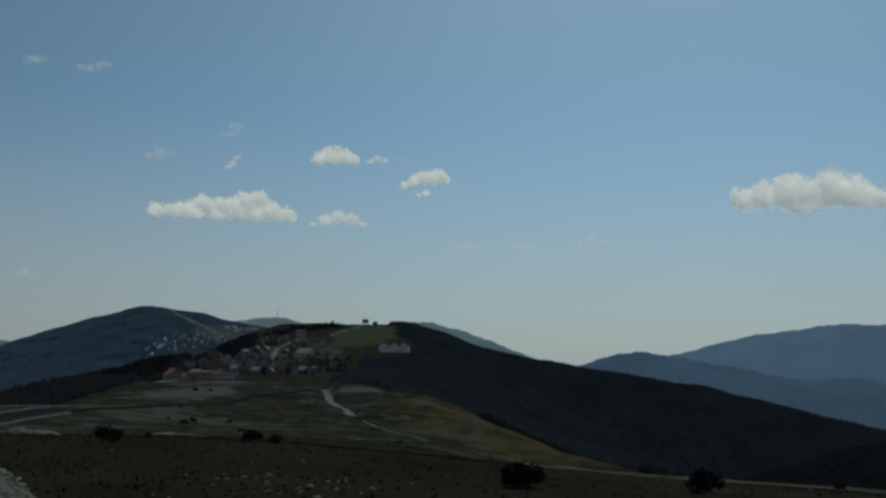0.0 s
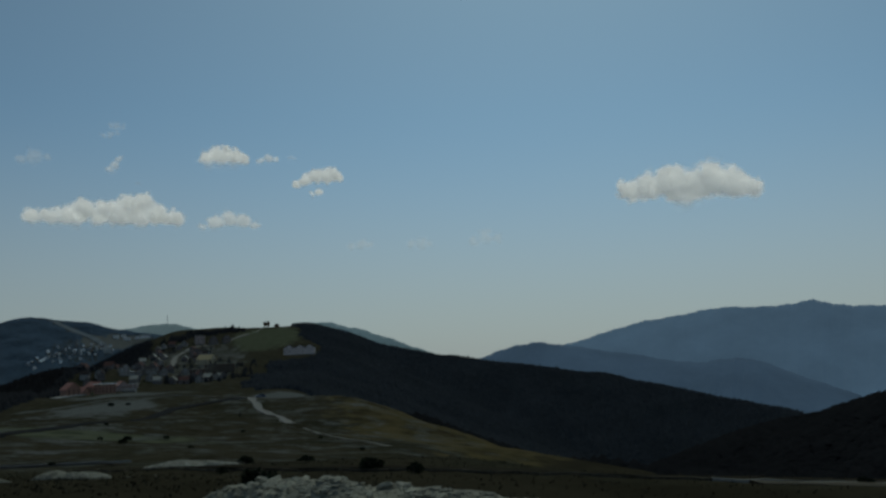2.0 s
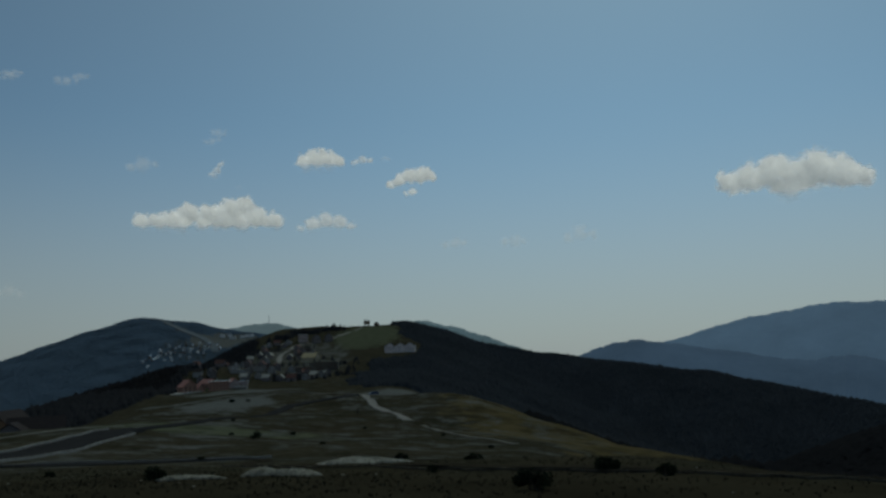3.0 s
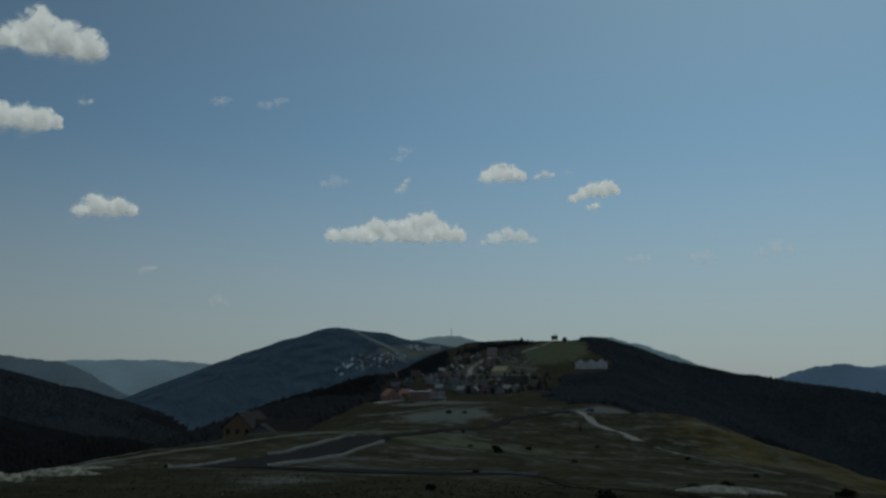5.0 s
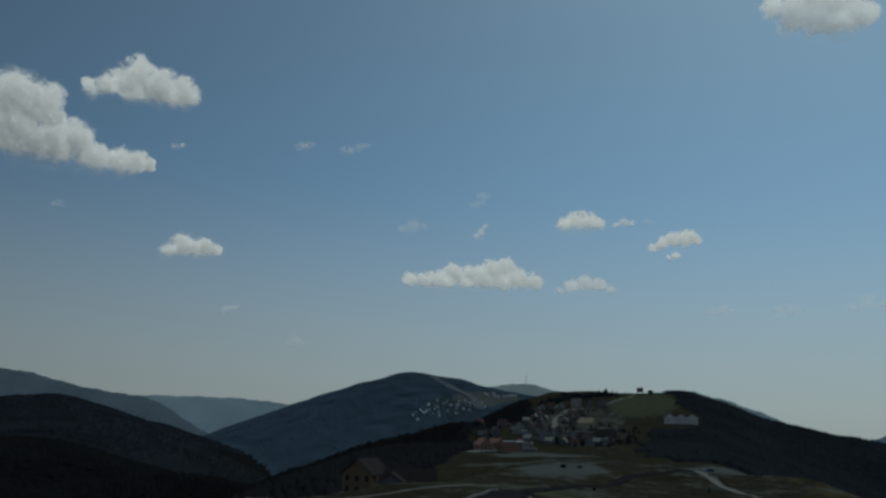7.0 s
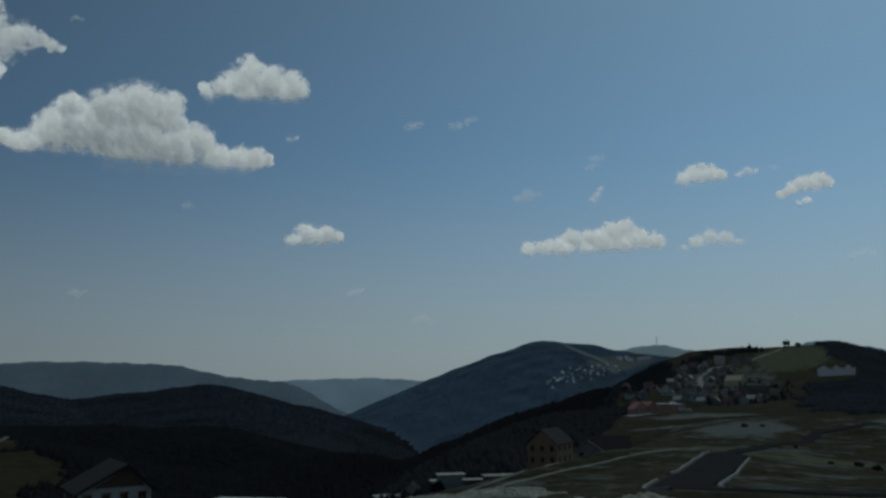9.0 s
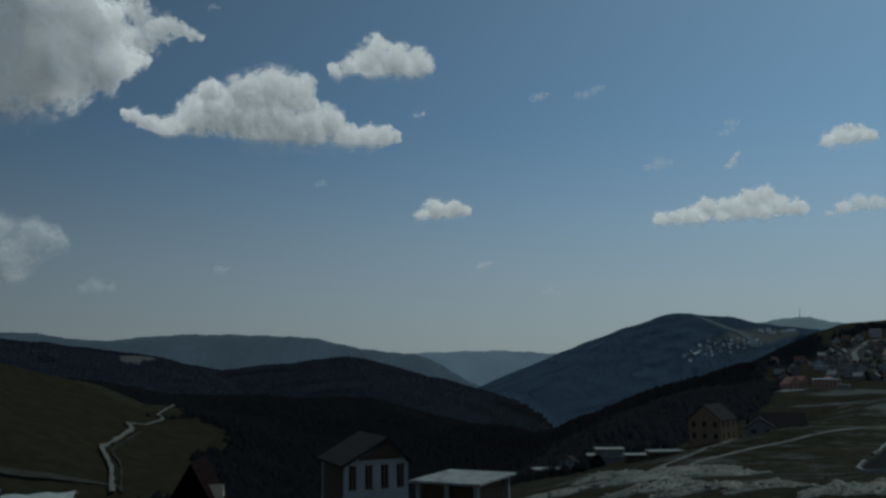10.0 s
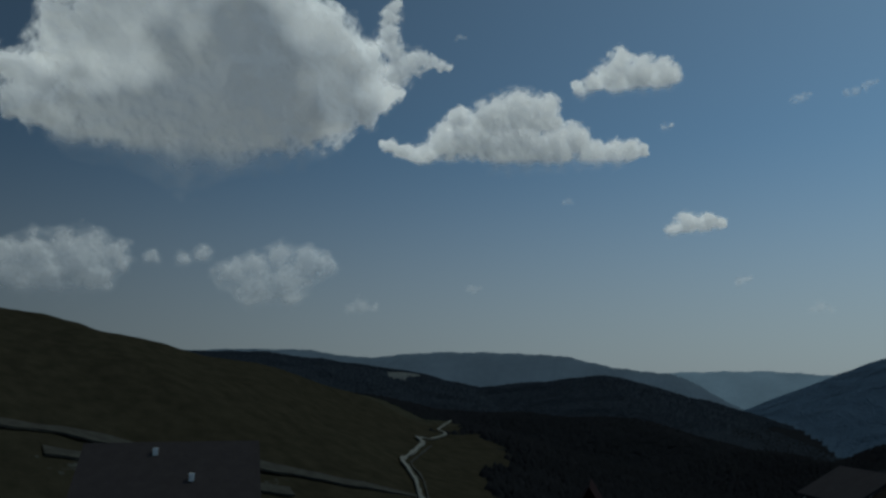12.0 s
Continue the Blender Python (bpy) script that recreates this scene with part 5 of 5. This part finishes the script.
def heap(kind, label, x, y, rot, a, c, h, material, pieces=0, crumbs=0, seed=1, size=(0.1, 0.3)):
    """A mound with broken stones lying over it."""
    n, k = 28, 40
    verts, faces = [], []
    kx, ky = math.cos(radians(rot)), math.sin(radians(rot))
    ri, tj = np.meshgrid(np.arange(n) / (n - 1), 2 * np.pi * np.arange(k) / k, indexing="ij")
    def wavy(q):
        return 1 + (0.04 if pieces > 100 else 0.16) * np.sin(3 * q + seed) + 0.08 * np.sin(5 * q + 2.3 * seed) + 0.05 * np.sin(9 * q + 4.1 * seed)

    rim = wavy(tj)
    u, v = a * ri * rim * np.cos(tj), c * ri * rim * np.sin(tj)
    wx, wy = x + u * kx - v * ky, y + u * ky + v * kx
    wz = ground_z(wx, wy) + mound_height(u / rim, v / rim, a, c, h) - np.where(ri > 0.99, 0.25, 0)
    verts = np.stack([wx, wy, wz], -1).reshape(-1, 3).tolist()
    for i in range(n - 1):
        for j in range(k):
            faces.append((i * k + j, (i + 1) * k + j, (i + 1) * k + (j + 1) % k, i * k + (j + 1) % k))
    top = new(kind)
    top.location = (x, y, gz(x, y))
    tagged(top, label, "heap", kind="thing")
    me = bpy.data.meshes.new("mound")
    me.from_pydata([(p[0] - x, p[1] - y, p[2] - top.location.z) for p in verts], [], faces)
    me.polygons.foreach_set("use_smooth", [True] * len(me.polygons))
    me.materials.append(material)
    ob = new("mound", me)
    ob.parent = top
    rng = np.random.default_rng(seed)

    total = pieces + crumbs
    r, t = np.sqrt(rng.uniform(0, 0.96, total)), rng.uniform(0, 6.283, total)
    rim = wavy(t)
    u, v = a * r * rim * np.cos(t), c * r * rim * np.sin(t)
    sx, sy = x + u * kx - v * ky, y + u * ky + v * kx
    spots = iter(np.stack([sx - x, sy - y, ground_z(sx, sy) + mound_height(u / rim, v / rim, a, c, h) - top.location.z], -1).tolist())

    def spot():
        return next(spots)

    for i in range(pieces):
        st = new("stone", STONES[i % len(STONES)])
        px_, py_, pz_ = spot()
        q = rng.uniform(*size) * (1.6 if rng.random() < 0.08 else 1)
        st.matrix_basis = Matrix.LocRotScale((px_, py_, pz_ + q * 0.12), Euler(rng.uniform(-0.5, 0.5, 2).tolist() + [rng.uniform(0, 6.28)]), (q, q, q))
        st.parent = top
    if crumbs:
        vs, fs, off = [], [], 0
        base = [np.array([w.co[:] for w in m.vertices]) for m in STONES]
        tri = [np.array([p.vertices[:] for p in m.polygons]) for m in STONES]
        for i in range(crumbs):
            b = i % len(STONES)
            px_, py_, pz_ = spot()
            q, t = rng.uniform(size[0] * 0.35, size[0] * 1.1), rng.uniform(0, 6.28)
            rotm = np.array([[math.cos(t), -math.sin(t), 0], [math.sin(t), math.cos(t), 0], [0, 0, 1]])
            vs.append(base[b] @ rotm.T * q + (px_, py_, pz_))
            fs.append(tri[b] + off)
            off += len(base[b])
        me = bpy.data.meshes.new("gravel")
        me.from_pydata(np.concatenate(vs).tolist(), [], np.concatenate(fs).tolist())
        me.materials.append(M_STONE)
        gr = new("gravel", me)
        gr.parent = top
        tagged(gr, "broken grey gravel", kind="stuff")
    return top


heap("rubble_heap", "long heap of broken grey stone beside the road", -15.4, 20.25, -31.6, 8.1, 2.0, 2.48, M_RUBBLE, 290, 16000, 5, (0.06, 0.13))
WHT = "pale heap of gravel dumped on the grass"
for i, (x, y, rot, a, c, h) in enumerate(((-32.5, 95, 6, 4.6, 2.0, 0.72), (-39, 64, 0, 2.0, 0.8, 0.28), (-35.2, 67, 20, 1.3, 0.9, 0.5), (-33, 66, 0, 1.8, 1.0, 0.4),
                                         (-126, 113, 20, 7, 3.5, 1.1), (-119, 125, 15, 7, 3.0, 0.8), (-126, 132, 25, 8, 3.2, 0.8), (-140, 133, 30, 6, 2.6, 0.9), (-94, 78, 40, 5, 2.2, 0.7), (-92, 88, 60, 3.4, 1.6, 0.5), (-137, 112, 20, 6, 3.2, 0.8), (-118, 97, 30, 6, 2.8, 0.9), (-110, 88, 15, 4.5, 2.2, 0.7), (-102, 83, 10, 4, 2, 0.5))):
    if i < 4:
        heap("gravel_heap", WHT, x, y, rot, a, c, h, M_HEAP, 0, 420, 20 + i, (0.14, 0.42))
    else:
        heap("rubble_heap", "pale heap of broken slabs and gravel on the slope", x, y, rot, a, c, h, M_HEAP, 16, 380, 20 + i, (0.22, 0.50))

# ---- bushes and single trees ----
def leaf_cloud(rng, centres, n, size):
    """Many small leaf quads round the given clump centres (x, y, z, radius)."""
    vs, fs = [], []
    for _ in range(n):
        cx, cy, cz, r = centres[int(rng.integers(len(centres)))]
        d = rng.normal(size=3)
        d /= np.linalg.norm(d)
        p = np.array([cx, cy, cz]) + d * r * rng.uniform(0.55, 1.0)
        a = rng.normal(size=3)
        a = a / np.linalg.norm(a) * size * rng.uniform(0.6, 1.4)
        b = np.cross(a, rng.normal(size=3))
        b = b / (np.linalg.norm(b) + 1e-6) * size * 0.5
        o = len(vs)
        vs += [p - a, p + b, p + a, p - b]
        fs.append((o, o + 1, o + 2, o + 3))
    return vs, fs


def juniper(x, y, size, seed):
    rng = np.random.default_rng(seed)
    top = new("juniper_bush")
    top.matrix_world = pose(x, y, gz(x, y))
    tagged(top, "dark green ragged juniper bush on the meadow", "bush", group="juniper bushes on the meadow", kind="thing")
    cl = [(rng.uniform(-0.7, 0.7) * size, rng.uniform(-0.5, 0.5) * size, rng.uniform(0.2, 0.75) * size, rng.uniform(0.25, 0.45) * size) for _ in range(9)]
    vs, fs = leaf_cloud(rng, cl, 900, 0.10 * size)
    me = bpy.data.meshes.new("crown")
    me.from_pydata([tuple(v) for v in vs], [], fs)
    me.materials.append(M_JUNIPER)
    c = new("crown", me)
    c.parent = top
    for k in range(4):
        bm = bmesh.new()
        bmesh.ops.create_cone(bm, cap_ends=True, segments=6, radius1=0.06 * size, radius2=0.02 * size, depth=0.9 * size,
                              matrix=Matrix.Translation(((k % 2 - 0.5) * 0.3 * size, (k // 2 - 0.5) * 0.3 * size, 0.35 * size)) @ Matrix.Rotation(0.4 * (k - 1.5), 4, 'Y'))
        part("limb", bm, M_BARK, top)
    return top


def spruce_tree(x, y, h, seed):
    rng = np.random.default_rng(seed)
    top = new("spruce_tree")
    top.matrix_world = pose(x, y, gz(x, y))
    tagged(top, "dark young spruce standing alone on the slope", "tree", group="single spruces on the slope", kind="thing")
    bm = bmesh.new()
    bmesh.ops.create_cone(bm, cap_ends=True, segments=8, radius1=0.03 * h, radius2=0.005 * h, depth=h, matrix=Matrix.Translation((0, 0, h / 2 - 0.2)))
    part("trunk", bm, M_BARK, top)
    vs, fs = [], []
    for i in range(46):
        f = i / 45
        z = h * (0.06 + 0.92 * f)
        r = h * 0.26 * (1 - f) ** 0.85 + 0.03 * h
        for k in range(int(9 - 4 * f)):
            a = rng.uniform(0, 6.28)
            q = r * rng.uniform(0.7, 1.15)
            ca, sa = math.cos(a), math.sin(a)
            w = 0.045 * h * (1.1 - f)
            o = len(vs)
            vs += [(0, 0, z + 0.02 * h), (ca * q * 0.6 - sa * w, sa * q * 0.6 + ca * w, z - 0.01 * h), (ca * q, sa * q, z - 0.05 * h), (ca * q * 0.6 + sa * w, sa * q * 0.6 - ca * w, z - 0.03 * h)]
            fs.append((o, o + 1, o + 2, o + 3))
    me = bpy.data.meshes.new("crown")
    me.from_pydata(vs, [], fs)
    me.materials.append(M_SPRUCE)
    c = new("crown", me)
    c.parent = top
    return top


J = [juniper(2.4, 33.5, 1.05, 1), juniper(9.7, 34, 0.9, 2), juniper(-19.9, 47.7, 0.85, 3)]
rr = random.Random(5)
for i, (x, y, q) in enumerate([(-14.8, 60, 0.85), (-12.4, 56.4, 0.65), (-41, 64, 0.9), (-54, 78, 0.5), (-24.5, 66, 0.5), (11.3, 52, 0.45), (22, 50, 0.4),
                               (-70.6, 215, 1.2), (-74, 233, 1.2), (-34, 104, 1.0), (-29.6, 118, 1.1), (-21, 101, 1.0), (-67, 245, 1.0), (-14.6, 209, 0.9), (-107, 358, 1.0), (-113.5, 358, 1.5), (-52, 200, 0.8), (-26, 250, 0.8), (-64, 150, 0.8), (-80, 230, 0.8), (-90, 270, 0.8), (-50, 270, 0.8), (2, 150, 0.7), (14, 140, 0.7)]):
    b = copy_thing(J[i % 3], pose(x, y, gz(x, y) - 0.05, 0, 0, rr.uniform(0, 360)))
    b.scale = [q / (1.05, 0.9, 0.85)[i % 3]] * 3
S = [spruce_tree(-172, 186, 2.0, 1), spruce_tree(-58, 322, 2.2, 2)]
for i, (x, y, q) in enumerate(((-176, 200, 1.4), (-168, 170, 1.2), (-182, 214, 1.6), (-150, 250, 1.1))):
    b = copy_thing(S[i % 2], pose(x, y, gz(x, y), 0, 0, 40 * i))
    b.scale = (q, q, q)

# ---- grass tussocks and field stones ----
def tussocks():
    rng = np.random.default_rng(77)
    n = 30000
    az = rng.uniform(-0.75, 1.45, n)
    d = 9 + 95 * rng.random(n) ** 1.5
    ex = rng.uniform(-96, 0, n)
    px, py = ex - np.sin(az) * d, np.interp(-ex, (0, 44, 96), (0, 18, -8)) + np.cos(az) * d
    ok = (py - road_y(px) > 6)
    px, py = px[ok], py[ok]
    pz = ground_z(px, py)
    vs, fs = [], []
    for x, y, z in zip(px, py, pz):
        h = rng.uniform(0.05, 0.16)
        for _ in range(4):
            a = rng.uniform(0, 6.28)
            l, w = rng.uniform(0.05, 0.2), 0.04
            o = len(vs)
            vs += [(x - w * math.sin(a), y + w * math.cos(a), z - 0.05), (x + w * math.sin(a), y - w * math.cos(a), z - 0.05), (x + l * math.cos(a), y + l * math.sin(a), z + h)]
            fs.append((o, o + 1, o + 2))
    me = bpy.data.meshes.new("grass")
    me.from_pydata(vs, [], fs)
    me.materials.append(mat("dry meadow grass", (0.062, 0.055, 0.037), 0.95, 0.3, 0.2, island=0.35, spec=0.0))
    return tagged(new("grass", me), "tufts of brown-green mountain grass", "grass", kind="stuff")


tussocks()


def field_stones():
    rng = np.random.default_rng(78)
    vs, fs, off = [], [], 0
    base = [np.array([w.co[:] for w in m.vertices]) for m in STONES]
    tri = [np.array([p.vertices[:] for p in m.polygons]) for m in STONES]
    n = 200
    kind_ = np.arange(n) % 4
    x = np.where(kind_ % 2 == 1, rng.uniform(-100, 30, n), np.where(kind_ == 0, rng.normal(-118, 10, n), rng.normal(-6.3, 2.4, n)))
    y = np.where(kind_ % 2 == 1, rng.uniform(18, 75, n), np.where(kind_ == 0, rng.normal(105, 22, n), rng.normal(29.5, 3.0, n)))
    z = ground_z(x, y)
    for i in range(n):
        if y[i] - float(road_y(x[i])) < 7:
            continue
        q = rng.uniform(0.04, 0.14) * (2 if rng.random() < 0.06 else 1)
        t = rng.uniform(0, 6.28)
        rotm = np.array([[math.cos(t), -math.sin(t), 0], [math.sin(t), math.cos(t), 0], [0, 0, 1]])
        b = i % len(STONES)
        vs.append(base[b] @ rotm.T * q + (x[i], y[i], z[i] + 0.1 * q))
        fs.append(tri[b] + off)
        off += len(base[b])
    me = bpy.data.meshes.new("field_stones")
    me.from_pydata(np.concatenate(vs).tolist(), [], np.concatenate(fs).tolist())
    me.materials.append(M_RUBBLE)
    return tagged(new("field_stones", me), "loose grey stones lying in the grass", "stones", kind="stuff")


field_stones()

# ---- forest ----
def spruces(name, px, py, hmin, hmax, label, seed, leaves=None, tiers=((0.0, 0.66, 0.22), (0.38, 1.0, 0.13))):
    """Many small spruces as one mesh: ragged stacked skirts on a hidden stem."""
    rng = np.random.default_rng(seed)
    n = len(px)
    sides = 5
    tv, tf = [], []
    for lo, hi, r in tiers:
        o = len(tv)
        for k in range(sides):
            a = 6.2832 * k / sides
            q = r * (1.0 if k % 2 else 0.85)
            tv.append((q * math.cos(a), q * math.sin(a), lo - (0.03 if k % 2 else 0)))
        tv.append((0, 0, hi))
        tf += [(o + k, o + (k + 1) % sides, o + sides) for k in range(sides)]
    tv, tf = np.array(tv), np.array(tf)
    h = rng.uniform(hmin, hmax, n) * np.where(rng.random(n) < 0.12, 1.25, 1.0)
    fat = rng.uniform(1.1, 1.8, n)
    a = rng.uniform(0, 6.28, n)
    c, s = np.cos(a)[:, None], np.sin(a)[:, None]
    x = (tv[:, 0] * c - tv[:, 1] * s) * (h * fat)[:, None] + px[:, None]
    y = (tv[:, 0] * s + tv[:, 1] * c) * (h * fat)[:, None] + py[:, None]
    z = tv[:, 2] * h[:, None] + ground_z(px, py)[:, None]
    verts = np.stack([x, y, z], -1).reshape(-1, 3)
    faces = (tf[None] + (np.arange(n) * len(tv))[:, None, None]).reshape(-1, 3)
    me = bpy.data.meshes.new(name)
    me.vertices.add(len(verts))
    me.vertices.foreach_set("co", verts.ravel())
    me.loops.add(faces.size)
    me.loops.foreach_set("vertex_index", faces.ravel().astype(np.int32))
    me.polygons.add(len(faces))
    me.polygons.foreach_set("loop_start", np.arange(0, faces.size, 3, dtype=np.int32))
    me.update(calc_edges=True)
    me.polygons.foreach_set("use_smooth", [True] * len(faces))
    me.materials.append(leaves or M_SPRUCE)
    return tagged(new(name, me), label, "forest", kind="stuff")


def plant(x0, x1, y0, y1, gap, seed, keep=None):
    rng = np.random.default_rng(seed)
    gx, gy = np.meshgrid(np.arange(x0, x1, gap), np.arange(y0, y1, gap))
    px = gx.ravel() + rng.uniform(-0.5, 0.5, gx.size) * gap
    py = gy.ravel() + rng.uniform(-0.5, 0.5, gx.size) * gap
    ok = (forest_at(px, py) > rng.uniform(0.15, 0.85, px.size)) & (rng.random(px.size) < 0.95)
    if keep is not None:
        ok &= keep(px, py)
    return px[ok], py[ok]


CANOPY = ((-0.25, 0.42, 1.05), (0.12, 0.60, 0.55))      # flat closed canopy seen from far
FIRS = ((-0.2, 0.50, 0.62), (0.15, 0.80, 0.34))      # crowns closing up
FULL = ((0.0, 0.72, 0.36), (0.36, 1.0, 0.20))        # broad full crowns
spruces("forest", *plant(-120, 760, 420, 1460, 4.2, 21, lambda x, y: ~on_near_hill(x, y)), 3.5, 6, "dense dark fir forest on the ridge flank", 31, M_FIR_HAZE, FIRS)
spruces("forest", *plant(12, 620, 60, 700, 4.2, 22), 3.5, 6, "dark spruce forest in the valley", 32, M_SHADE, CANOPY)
spruces("forest", *plant(-560, -125, 60, 1000, 4.2, 23, lambda x, y: (y > 330) & (x > -300)), 3.5, 6.5, "dark spruce forest below the houses", 33, M_SPRUCE, FIRS)
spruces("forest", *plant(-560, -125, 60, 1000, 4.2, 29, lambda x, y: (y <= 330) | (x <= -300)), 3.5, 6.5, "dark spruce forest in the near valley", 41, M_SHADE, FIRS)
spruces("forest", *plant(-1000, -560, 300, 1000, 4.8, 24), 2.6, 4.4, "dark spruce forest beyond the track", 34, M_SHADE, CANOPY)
spruces("forest", *plant(-560, -300, 1000, 1420, 5, 27), 2.5, 4.2, "dark spruce forest beside the resort", 37)
spruces("forest", *plant(-1050, -560, 1000, 1600, 7, 28), 2.6, 4.0, "dark fir wood in the far valley", 38, M_FIR_HAZE, CANOPY)
spruces("forest", *plant(-1600, -120, 1450, 2480, 6.6, 25, lambda x, y: ~pine_side(x, y)), 2.4, 3.8, "blue-green mixed wood on the far hill", 35, M_WOOD_HAZE, CANOPY)
spruces("forest", *plant(-2100, -1050, 700, 1800, 8.0, 26, pine_side), 2.8, 4.4, "dark pine wood across the valley", 36, M_PINE_HAZE, CANOPY)

# trees between the houses and along the crest beside the hilltop
rng = np.random.default_rng(91)
tx, ty = rng.uniform(-292, -135, 420), rng.uniform(835, 1235, 420)
ok = (fractal(tx, ty, 60, 92, 3) > 0.47) & (np.abs(tx + 249) > 9) & ~((tx > -205) & (ty > 1095)) & ~((np.abs(tx + 176) < 24) & (np.abs(ty - 1010) < 26)) & ~((np.abs(tx + 232) < 20) & (np.abs(ty - 868) < 18))
spruces("forest", tx[ok], ty[ok], 3.5, 6.5, "dark spruces scattered between the resort houses", 39, M_SPRUCE, FULL)
cx = np.concatenate([np.linspace(-275, -200, 70), np.linspace(-290, -262, 60)]) + rng.normal(0, 4, 130)
cy = np.concatenate([np.linspace(1340, 1362, 70), np.linspace(1255, 1335, 60)]) + rng.normal(0, 7, 130)
spruces("forest", cx, cy, 5, 9, "row of dark spruces along the crest", 40, M_SPRUCE, FULL)
